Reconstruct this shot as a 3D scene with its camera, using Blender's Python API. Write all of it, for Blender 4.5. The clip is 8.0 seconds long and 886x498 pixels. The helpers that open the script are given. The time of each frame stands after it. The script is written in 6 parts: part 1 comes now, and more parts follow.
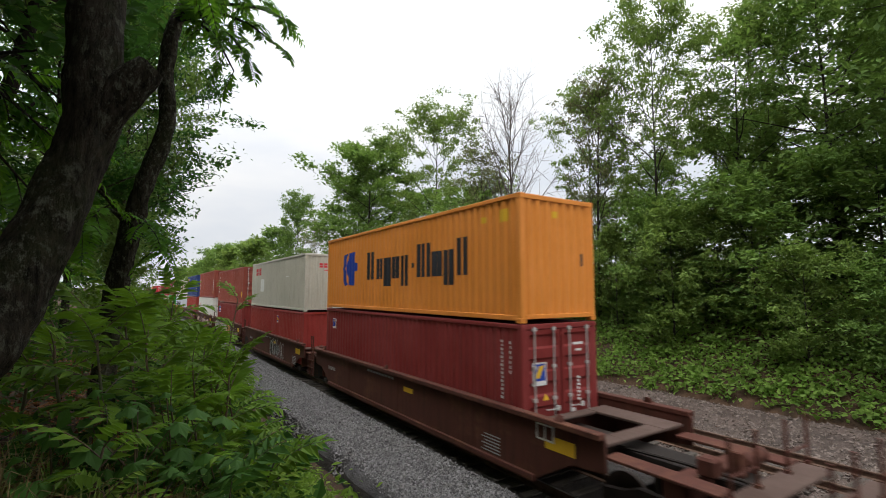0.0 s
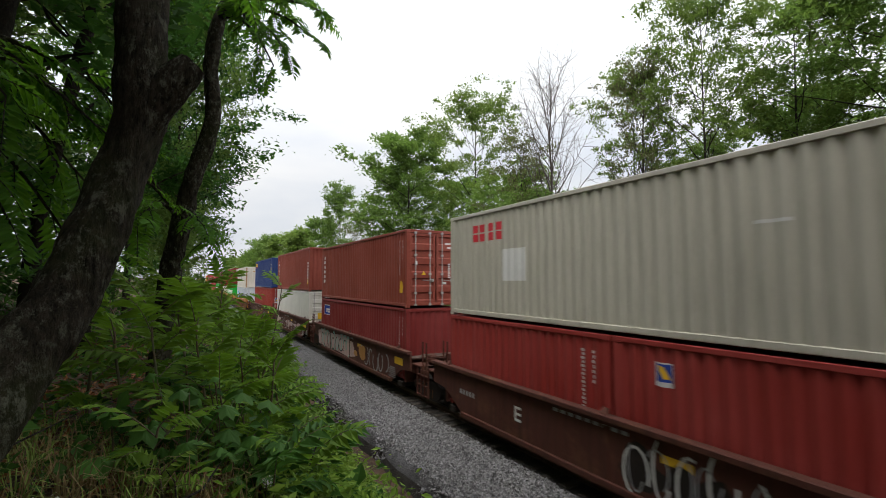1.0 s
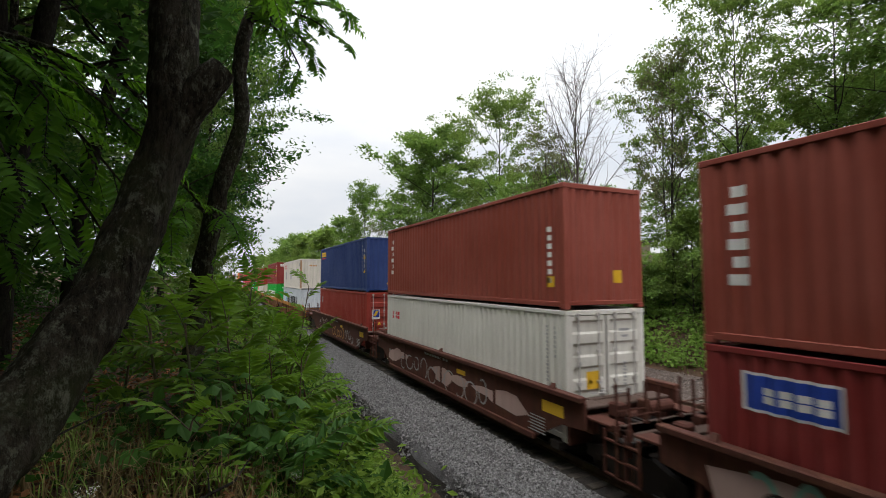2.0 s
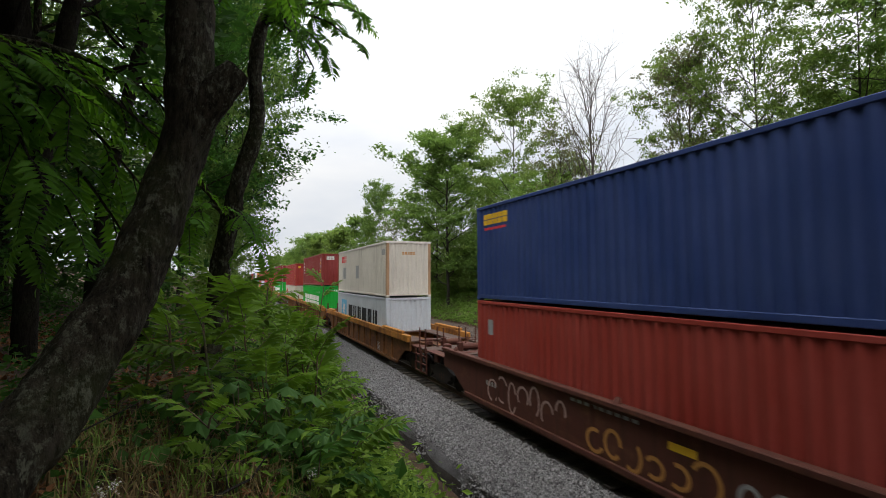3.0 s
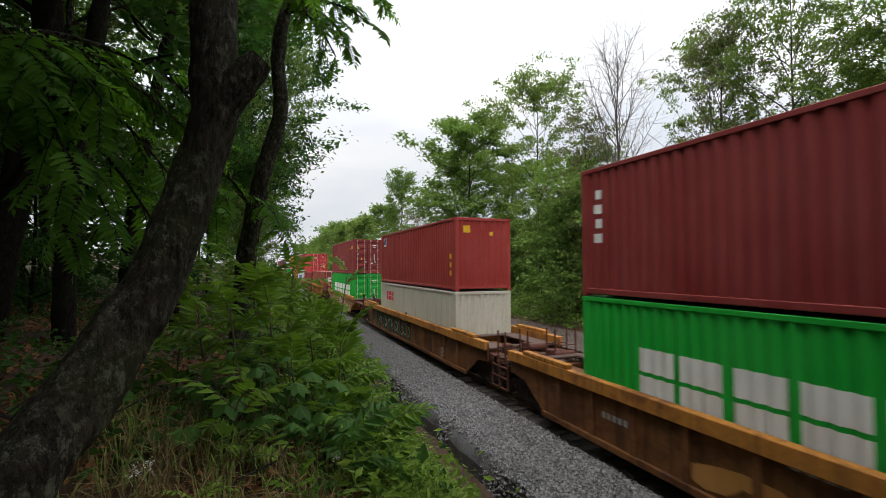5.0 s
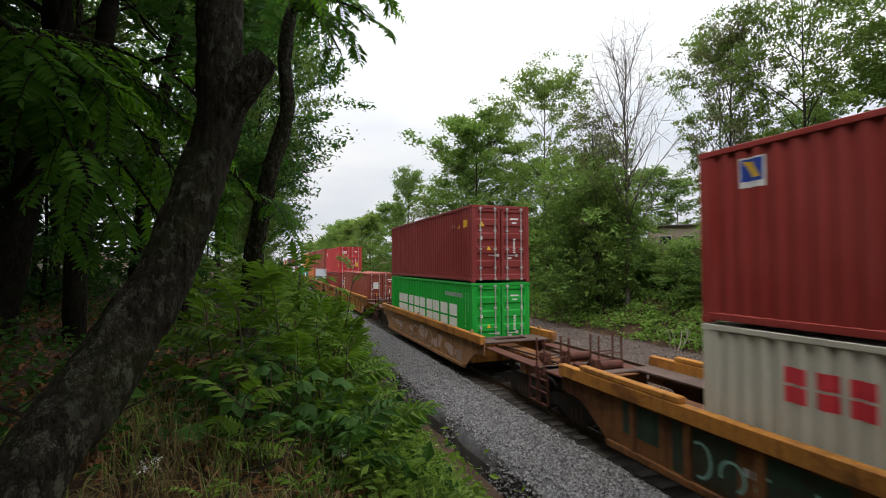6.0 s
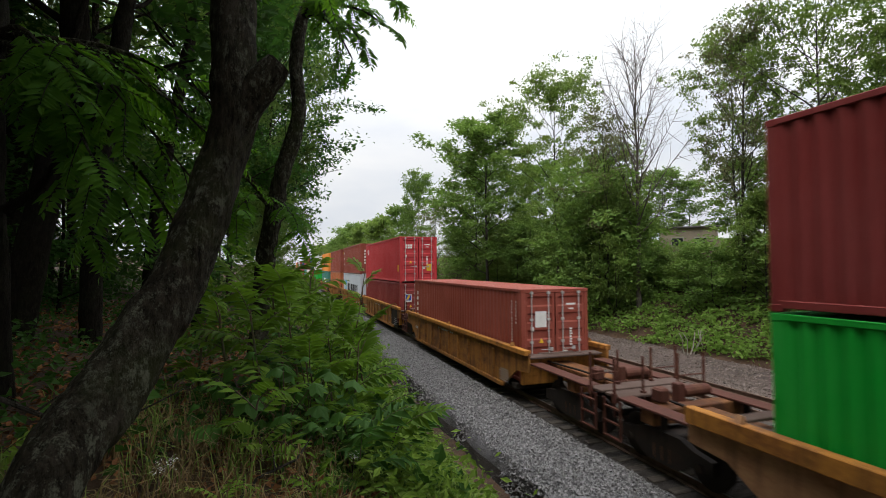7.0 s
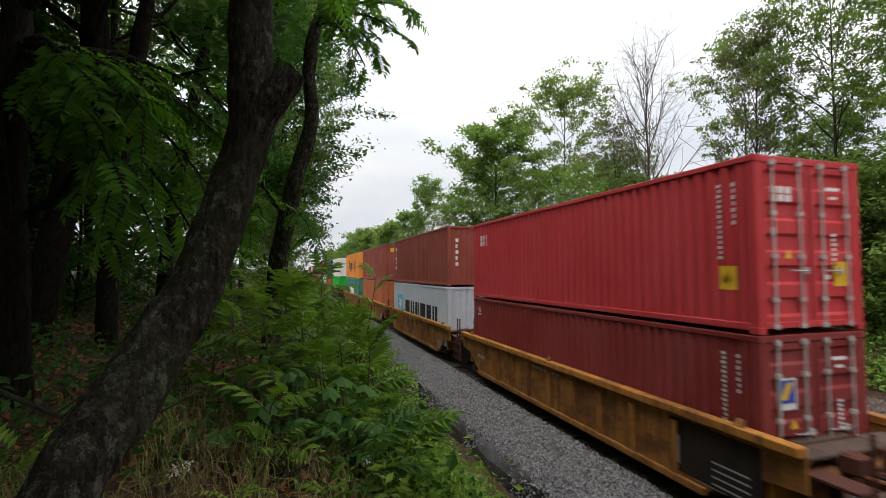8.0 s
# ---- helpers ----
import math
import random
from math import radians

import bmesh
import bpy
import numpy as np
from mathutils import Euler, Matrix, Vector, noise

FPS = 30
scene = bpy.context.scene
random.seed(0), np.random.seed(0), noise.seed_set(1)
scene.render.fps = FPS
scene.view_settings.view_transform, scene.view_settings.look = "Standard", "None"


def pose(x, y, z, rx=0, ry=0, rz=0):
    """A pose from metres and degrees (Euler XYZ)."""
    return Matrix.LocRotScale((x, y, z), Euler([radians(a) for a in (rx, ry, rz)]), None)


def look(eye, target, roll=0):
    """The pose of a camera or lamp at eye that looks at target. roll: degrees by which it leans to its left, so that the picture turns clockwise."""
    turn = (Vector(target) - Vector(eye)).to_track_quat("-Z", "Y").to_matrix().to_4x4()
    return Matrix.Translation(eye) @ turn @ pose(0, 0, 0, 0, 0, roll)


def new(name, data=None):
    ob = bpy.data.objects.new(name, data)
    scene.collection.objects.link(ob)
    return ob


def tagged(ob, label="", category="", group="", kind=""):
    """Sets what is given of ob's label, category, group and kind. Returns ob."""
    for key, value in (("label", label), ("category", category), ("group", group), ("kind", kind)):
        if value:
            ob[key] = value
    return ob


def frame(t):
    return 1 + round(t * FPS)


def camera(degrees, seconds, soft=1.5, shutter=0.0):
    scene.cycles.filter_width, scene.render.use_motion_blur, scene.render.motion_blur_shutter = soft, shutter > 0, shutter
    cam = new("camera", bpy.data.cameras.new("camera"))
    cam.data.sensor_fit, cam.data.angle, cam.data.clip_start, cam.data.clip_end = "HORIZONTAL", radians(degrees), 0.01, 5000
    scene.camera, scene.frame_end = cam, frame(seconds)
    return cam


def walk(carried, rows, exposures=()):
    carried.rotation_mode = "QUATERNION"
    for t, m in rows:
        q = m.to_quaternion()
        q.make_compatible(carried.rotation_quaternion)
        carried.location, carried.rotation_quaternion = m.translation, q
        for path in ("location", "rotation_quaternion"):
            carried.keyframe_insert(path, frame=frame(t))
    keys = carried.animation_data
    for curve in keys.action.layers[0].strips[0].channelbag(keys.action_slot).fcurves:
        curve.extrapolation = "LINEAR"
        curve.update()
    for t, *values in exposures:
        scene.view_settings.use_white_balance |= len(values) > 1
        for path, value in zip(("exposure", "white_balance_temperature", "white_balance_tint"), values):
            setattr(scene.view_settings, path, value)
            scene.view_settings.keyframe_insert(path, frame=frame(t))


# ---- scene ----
EYE = 4.05
cam = camera(86.6, 8.0, soft=0.9, shutter=0.12)
# seconds, sway, heading east of north, pitch, roll
CAM_ROWS = [
    (0.0, -0.042, -33.35, 5.17, -0.00),
    (0.5, -0.048, -30.48, 4.66, 0.02),
    (1.0, -0.005, -28.52, 3.86, 0.03),
    (1.5, -0.011, -26.86, 3.62, -0.01),
    (3.0, 0.000, -23.78, 3.49, 0.24),
    (3.5, 0.010, -23.07, 2.95, 0.23),
    (4.0, 0.035, -22.31, 2.46, 0.11),
    (4.5, 0.009, -21.59, 2.22, 0.11),
    (6.0, 0.026, -20.17, 1.82, 0.14),
    (6.5, 0.022, -19.69, 1.93, 0.13),
    (7.0, 0.011, -19.01, 2.14, 0.25),
    (7.5, -0.001, -18.41, 2.40, 0.13),
    (8.0, -0.017, -17.85, 2.81, 0.07),
]
walk(cam, [(t, pose(x, 0, EYE, 90 + p, r, y)) for t, x, y, p, r in CAM_ROWS])

# ---- overcast daylight ----
world = bpy.data.worlds.new("overcast_sky")
scene.world = world
world.use_nodes = True
wn, wl = world.node_tree.nodes, world.node_tree.links
wn.clear()
w_out = wn.new("ShaderNodeOutputWorld")
w_bg = wn.new("ShaderNodeBackground")
w_bg.inputs["Strength"].default_value = 0.1
sky = wn.new("ShaderNodeTexSky")
sky.sky_type = "NISHITA"
sky.sun_disc = False
sky.sun_elevation = math.asin(0.88)
sky.sun_rotation = math.atan2(-0.3, -0.36)
sky.dust_density = 4.0
tc = wn.new("ShaderNodeTexCoord")
sep = wn.new("ShaderNodeSeparateXYZ")
wl.new(tc.outputs["Generated"], sep.inputs[0])
pw = wn.new("ShaderNodeMath")
pw.operation = "POWER"
pw.use_clamp = True
wl.new(sep.outputs["Z"], pw.inputs[0])
pw.inputs[1].default_value = 2.4
ramp = wn.new("ShaderNodeMapRange")
ramp.inputs["From Min"].default_value, ramp.inputs["From Max"].default_value = 0.0, 1.0
ramp.inputs["To Min"].default_value, ramp.inputs["To Max"].default_value = 7.0, 35.0
wl.new(pw.outputs[0], ramp.inputs["Value"])
cmap = wn.new("ShaderNodeMapping")
cmap.inputs["Scale"].default_value = (1.0, 1.0, 3.0)
wl.new(tc.outputs["Generated"], cmap.inputs["Vector"])
cloud = wn.new("ShaderNodeTexNoise")
cloud.inputs["Scale"].default_value = 2.6
cloud.inputs["Detail"].default_value = 5.0
cloud.inputs["Roughness"].default_value = 0.5
wl.new(cmap.outputs[0], cloud.inputs["Vector"])
cr = wn.new("ShaderNodeValToRGB")
cr.color_ramp.elements[0].position, cr.color_ramp.elements[0].color = 0.36, (0.82, 0.86, 0.93, 1)
cr.color_ramp.elements[1].position, cr.color_ramp.elements[1].color = 0.66, (1.03, 1.03, 1.03, 1)
wl.new(cloud.outputs["Fac"], cr.inputs["Fac"])
vm = wn.new("ShaderNodeVectorMath")
vm.operation = "SCALE"
wl.new(cr.outputs["Color"], vm.inputs[0])
wl.new(ramp.outputs[0], vm.inputs["Scale"])
wm = wn.new("ShaderNodeMix")
wm.data_type = "RGBA"
wm.inputs["Factor"].default_value = 0.93
wl.new(sky.outputs["Color"], wm.inputs["A"])
wl.new(vm.outputs[0], wm.inputs["B"])
wl.new(wm.outputs["Result"], w_bg.inputs["Color"])
wl.new(w_bg.outputs[0], w_out.inputs["Surface"])
sun = new("sun", bpy.data.lights.new("sun", "SUN"))
sun.data.energy, sun.data.angle, sun.data.color = 1.0, radians(25), (1.0, 0.97, 0.93)
sun.matrix_world = look((0, 0, 60), (20.5, 24.5, 0))
scene.view_settings.exposure = 0.36


# ---- materials ----
class Tree:
    """Short hand for a material's nodes."""

    def __init__(self, name):
        self.m = bpy.data.materials.new(name)
        self.m.use_nodes = True
        self.n, self.l = self.m.node_tree.nodes, self.m.node_tree.links
        self.bsdf = self.n["Principled BSDF"]
        self.out = self.n["Material Output"]

    def node(self, kind, **values):
        nd = self.n.new(kind)
        for k, v in values.items():
            nd.inputs[k.replace("_", " ")].default_value = v
        return nd

    def coords(self, scale=(1, 1, 1)):
        tcn = self.n.new("ShaderNodeTexCoord")
        oi = self.n.new("ShaderNodeObjectInfo")
        add = self.n.new("ShaderNodeVectorMath")
        add.operation = "MULTIPLY_ADD"
        self.l.new(oi.outputs["Random"], add.inputs[0])
        add.inputs[1].default_value = (31.0, 57.0, 17.0)
        self.l.new(tcn.outputs["Object"], add.inputs[2])
        mp = self.n.new("ShaderNodeMapping")
        mp.inputs["Scale"].default_value = scale
        self.l.new(add.outputs[0], mp.inputs["Vector"])
        return mp.outputs[0]

    def noise(self, co, scale, detail=4.0, rough=0.6):
        nz = self.node("ShaderNodeTexNoise", Scale=scale, Detail=detail, Roughness=rough)
        self.l.new(co, nz.inputs["Vector"])
        return nz.outputs["Fac"]

    def band(self, fac, lo, hi, a=0.0, b=1.0):
        mr = self.node("ShaderNodeMapRange")
        for k, v in zip(("From Min", "From Max", "To Min", "To Max"), (lo, hi, a, b)):
            mr.inputs[k].default_value = v
        self.l.new(fac, mr.inputs["Value"])
        return mr.outputs[0]

    def mix(self, fac, a, b, blend="MIX"):
        mx = self.n.new("ShaderNodeMix")
        mx.data_type, mx.blend_type = "RGBA", blend
        for sock, val in ((mx.inputs["Factor"], fac), (mx.inputs["A"], a), (mx.inputs["B"], b)):
            if isinstance(val, (int, float)):
                sock.default_value = val
            elif isinstance(val, tuple):
                sock.default_value = (*val, 1)
            else:
                self.l.new(val, sock)
        return mx.outputs["Result"]

    def bump(self, fac, strength, distance):
        bp = self.node("ShaderNodeBump", Strength=strength, Distance=distance)
        self.l.new(fac, bp.inputs["Height"])
        self.l.new(bp.outputs[0], self.bsdf.inputs["Normal"])

    def done(self, color, rough=0.6, metal=0.0, spec=0.5):
        if isinstance(color, tuple):
            self.bsdf.inputs["Base Color"].default_value = (*color, 1)
        else:
            self.l.new(color, self.bsdf.inputs["Base Color"])
        if isinstance(rough, (int, float)):
            self.bsdf.inputs["Roughness"].default_value = rough
        else:
            self.l.new(rough, self.bsdf.inputs["Roughness"])
        self.bsdf.inputs["Metallic"].default_value = metal
        self.bsdf.inputs["Specular IOR Level"].default_value = spec
        return self.m


def tint(c, k):
    return tuple(min(1.0, v * k) for v in c)


def rough_surface(name, base, other, scale=3.0, fine=40.0, bump=0.3, depth=0.01, rough=0.8, metal=0.0, stretch=(1, 1, 1), lo=0.35, hi=0.65, spec=0.4):
    g = Tree(name)
    co = g.coords(stretch)
    a = g.mix(g.band(g.noise(co, scale), lo, hi), base, other)
    f = g.noise(co, fine, 6.0, 0.7)
    c = g.mix(g.band(f, 0.3, 0.7), g.mix(1.0, a, (0.62, 0.62, 0.62), "MULTIPLY"), a)
    g.bump(f, bump, depth)
    return g.done(c, rough, metal, spec)


def painted_steel(name, base, fade=0.25, rust=0.35, grime=0.4, rough=0.42):
    """Container and car paint: faded patches, rain streaks, chalking and rust specks."""
    g = Tree(name)
    co = g.coords()
    big = g.band(g.noise(co, 0.55, 3.0), 0.3, 0.7)
    c = g.mix(big, tint(base, 1 - fade * 0.6), tint(tuple(v + 0.02 for v in base), 1 + fade * 0.5))
    streak = g.noise(g.coords((3.0, 3.0, 0.22)), 2.2, 5.0, 0.65)
    grey = sum(base) / 3
    dirt = tuple(0.5 * v + 0.5 * d for v, d in zip(tint(base, 0.55), (0.10, 0.085, 0.07)))
    c = g.mix(g.band(streak, 0.52, 0.78, 0.0, grime), c, dirt)
    pale = g.noise(g.coords((5.0, 5.0, 0.35)), 1.7, 3.0)
    c = g.mix(g.band(pale, 0.6, 0.8, 0.0, 0.14), c, tuple(0.6 * v + 0.4 * max(0.3, grey) for v in base))
    spots = g.noise(g.coords((1.0, 1.0, 0.5)), 4.5, 8.0, 0.75)
    c = g.mix(g.band(spots, 0.66, 0.72, 0.0, rust), c, (0.13, 0.05, 0.025))
    fine = g.noise(g.coords((1.0, 6.0, 0.6)), 14.0, 6.0, 0.75)
    c = g.mix(g.band(fine, 0.35, 0.7, 0.28, 0.0), c, tint(base, 0.45))
    g.bump(g.noise(co, 9.0, 3.0), 0.12, 0.01)
    return g.done(c, g.band(streak, 0.3, 0.8, rough + 0.05, rough + 0.35), 0.0, 0.22)


def rusted_panel(name, paint, rust, grime, amount):
    """Old car sides: paint worn to rust in patches, with runs of black grime."""
    g = Tree(name)
    co = g.coords((0.6, 0.6, 1.0))
    c = g.mix(g.band(g.noise(co, 1.1, 6.0, 0.7), 0.62 - 0.3 * amount, 0.72 - 0.2 * amount), paint, rust)
    c = g.mix(g.band(g.noise(g.coords((4.0, 4.0, 0.25)), 1.5, 6.0, 0.7), 0.48, 0.72, 0.0, 0.85), c, grime)
    c = g.mix(g.band(g.noise(co, 16.0, 6.0, 0.75), 0.35, 0.7, 0.4, 0.0), c, tint(rust, 0.5))
    c = g.mix(g.band(g.noise(g.coords((1.0, 1.0, 0.6)), 3.2, 7.0, 0.75), 0.64, 0.70, 0.0, 0.7), c, tint(paint, 1.35))
    g.bump(g.noise(co, 18.0, 6.0, 0.7), 0.25, 0.01)
    return g.done(c, 0.75, 0.0, 0.18)


def leaf_material(name, dark, light, through_col, glow=0.35, rough=0.6):
    g = Tree(name)
    geo = g.n.new("ShaderNodeNewGeometry")
    c = g.mix(geo.outputs["Random Per Island"], dark, light)
    co = g.coords()
    c = g.mix(g.band(g.noise(co, 0.6, 2.0), 0.35, 0.65, 0.0, 0.55), c, tuple(0.5 * (a + b) for a, b in zip(light, through_col)))
    g.done(c, rough, 0.0, 0.10)
    tr = g.n.new("ShaderNodeBsdfTranslucent")
    tr.inputs["Color"].default_value = (*through_col, 1)
    ms = g.n.new("ShaderNodeMixShader")
    ms.inputs[0].default_value = glow
    g.l.new(g.bsdf.outputs[0], ms.inputs[1])
    g.l.new(tr.outputs[0], ms.inputs[2])
    g.l.new(ms.outputs[0], g.out.inputs["Surface"])
    return g.m


def bark_material(name, dark, light, moss=(0.05, 0.07, 0.025), mossy=0.4, lichen=0.5):
    g = Tree(name)
    co = g.coords((1, 1, 0.28))
    ridges = g.noise(co, 30.0, 8.0, 0.75)
    c = g.mix(g.band(ridges, 0.35, 0.68), dark, light)
    flat = g.coords()
    c = g.mix(g.band(g.noise(flat, 2.2, 4.0), 0.5, 0.7, 0.0, mossy), c, moss)
    c = g.mix(g.band(g.noise(g.coords((1, 1, 0.5)), 5.0, 5.0, 0.7), 0.54, 0.66, 0.0, lichen * 0.5), c, tuple(min(1, 1.5 * v + 0.01) for v in light))
    scaly = g.noise(g.coords((1, 1, 0.6)), 17.0, 9.0, 0.82)
    patch = g.noise(flat, 1.5, 3.0)
    crust = g.n.new("ShaderNodeMath")
    crust.operation = "MULTIPLY"
    g.l.new(g.band(scaly, 0.51, 0.60, 0.0, lichen), crust.inputs[0])
    g.l.new(g.band(patch, 0.36, 0.56, 0.15, 1.0), crust.inputs[1])
    c = g.mix(crust.outputs[0], c, (0.150, 0.155, 0.112))
    g.bump(ridges, 1.0, 0.05)
    return g.done(c, 0.95, 0.0, 0.08)


M = {}
M["litter"] = leaf_material("dead_brown_leaf", (0.085, 0.034, 0.014), (0.30, 0.135, 0.055), (0.12, 0.06, 0.03), 0.1, 0.8)
M["soil"] = rough_surface("leaf_litter_soil", (0.036, 0.019, 0.010), (0.085, 0.045, 0.022), 1.6, 30.0, 0.7, 0.04, 0.95)
M["ballast"] = rough_surface("ballast_stone", (0.135, 0.130, 0.130), (0.070, 0.066, 0.066), 2.0, 26.0, 1.0, 0.05, 0.9)
# oil-dark stone of the track bed; on the lip it stands for shade
M["oily_shade_ballast"] = rough_surface("oily_shade_ballast", (0.030, 0.024, 0.020), (0.060, 0.050, 0.044), 3.0, 26.0, 1.0, 0.05, 0.9)
M["dirty_gravel"] = rough_surface("dirty_brown_gravel", (0.115, 0.082, 0.068), (0.062, 0.044, 0.036), 0.9, 22.0, 1.0, 0.05, 0.95)
M["stone"] = rough_surface("crushed_stone", (0.30, 0.288, 0.285), (0.085, 0.080, 0.080), 14.0, 60.0, 0.4, 0.01, 0.85)
M["stone_dirty"] = rough_surface("dirty_stone", (0.22, 0.175, 0.150), (0.070, 0.052, 0.042), 11.0, 60.0, 0.4, 0.01, 0.9)
M["tie"] = rough_surface("creosoted_wood", (0.045, 0.036, 0.030), (0.09, 0.075, 0.06), 4.0, 30.0, 0.6, 0.01, 0.9, stretch=(0.3, 4, 4))
M["rail"] = rough_surface("rusty_rail_steel", (0.10, 0.055, 0.035), (0.16, 0.10, 0.07), 6.0, 60.0, 0.2, 0.003, 0.6, 0.3)
M["rail_head"] = rough_surface("worn_rail_head", (0.42, 0.41, 0.40), (0.30, 0.28, 0.26), 5.0, 60.0, 0.05, 0.001, 0.3, 0.9)
M["bark"] = bark_material("mossy_tree_bark", (0.005, 0.004, 0.003), (0.052, 0.043, 0.030), (0.034, 0.042, 0.014), 0.55, 0.8)
# bark colour lowered to put the wood's shade on its inner trunks
M["bark_dark"] = bark_material("shade_toned_bark", (0.006, 0.005, 0.004), (0.026, 0.021, 0.016), (0.02, 0.026, 0.01), 0.3, 0.1)
M["bark_far"] = bark_material("grey_brown_bark", (0.02, 0.017, 0.014), (0.075, 0.065, 0.055), mossy=0.2, lichen=0.15)
M["bark_dead"] = bark_material("bleached_dead_wood", (0.055, 0.046, 0.040), (0.15, 0.128, 0.112), mossy=0.0, lichen=0.2)
M["bleached"] = rough_surface("sun_bleached_twig", (0.42, 0.38, 0.33), (0.28, 0.25, 0.21), 6.0, 40.0, 0.3, 0.004, 0.85)
M["stem"] = rough_surface("green_stem", (0.07, 0.075, 0.03), (0.11, 0.06, 0.035), 8.0, 40.0, 0.2, 0.003, 0.7)
M["leaf_maple"] = leaf_material("maple_leaf", (0.038, 0.078, 0.022), (0.125, 0.195, 0.055), (0.21, 0.34, 0.06))
M["leaf_ash"] = leaf_material("ash_leaf", (0.044, 0.078, 0.020), (0.135, 0.195, 0.055), (0.26, 0.38, 0.07))
# leaf green darkened so that the wood looks shaded
M["leaf_dark"] = leaf_material("shade_toned_leaf", (0.010, 0.027, 0.008), (0.032, 0.070, 0.017), (0.07, 0.18, 0.025))
M["leaf_dry"] = leaf_material("thin_dry_leaf", (0.050, 0.060, 0.028), (0.14, 0.125, 0.065), (0.20, 0.22, 0.09))
M["leaf_sumac"] = leaf_material("sumac_leaf", (0.013, 0.038, 0.006), (0.095, 0.160, 0.018), (0.18, 0.33, 0.025), 0.32)
M["leaf_bough"] = leaf_material("overhead_leaf", (0.012, 0.040, 0.008), (0.045, 0.115, 0.016), (0.16, 0.36, 0.02), 0.42)
M["leaf_bright"] = leaf_material("sunlit_weed_leaf", (0.046, 0.088, 0.018), (0.150, 0.225, 0.050), (0.22, 0.38, 0.06), 0.35)
M["leaf_weed"] = leaf_material("bright_weed_leaf", (0.050, 0.098, 0.014), (0.185, 0.270, 0.042), (0.24, 0.40, 0.05), 0.35)
M["leaf_broad"] = leaf_material("broad_weed_leaf", (0.008, 0.030, 0.008), (0.042, 0.090, 0.018), (0.09, 0.22, 0.03), 0.24)
M["grass"] = leaf_material("grass_blade", (0.080, 0.125, 0.022), (0.210, 0.275, 0.064), (0.24, 0.36, 0.08), 0.3)
M["straw"] = leaf_material("dry_grass_blade", (0.10, 0.070, 0.032), (0.24, 0.17, 0.08), (0.28, 0.22, 0.10), 0.25)
M["flower"] = rough_surface("white_flower", (0.72, 0.70, 0.64), (0.55, 0.53, 0.46), 30.0, 80.0, 0.1, 0.001, 0.8)
M["stucco"] = rough_surface("beige_stucco", (0.36, 0.30, 0.22), (0.30, 0.25, 0.19), 1.2, 40.0, 0.2, 0.005, 0.9)
M["dark_glass"] = Tree("window_glass").done((0.02, 0.022, 0.025), 0.08, 0.0, 0.6)
M["trim"] = rough_surface("window_trim", (0.45, 0.42, 0.38), (0.35, 0.33, 0.30), 4.0, 40.0, 0.1, 0.002, 0.7)
M["roofing"] = rough_surface("dark_roofing", (0.07, 0.065, 0.06), (0.10, 0.09, 0.085), 3.0, 40.0, 0.3, 0.01, 0.9)
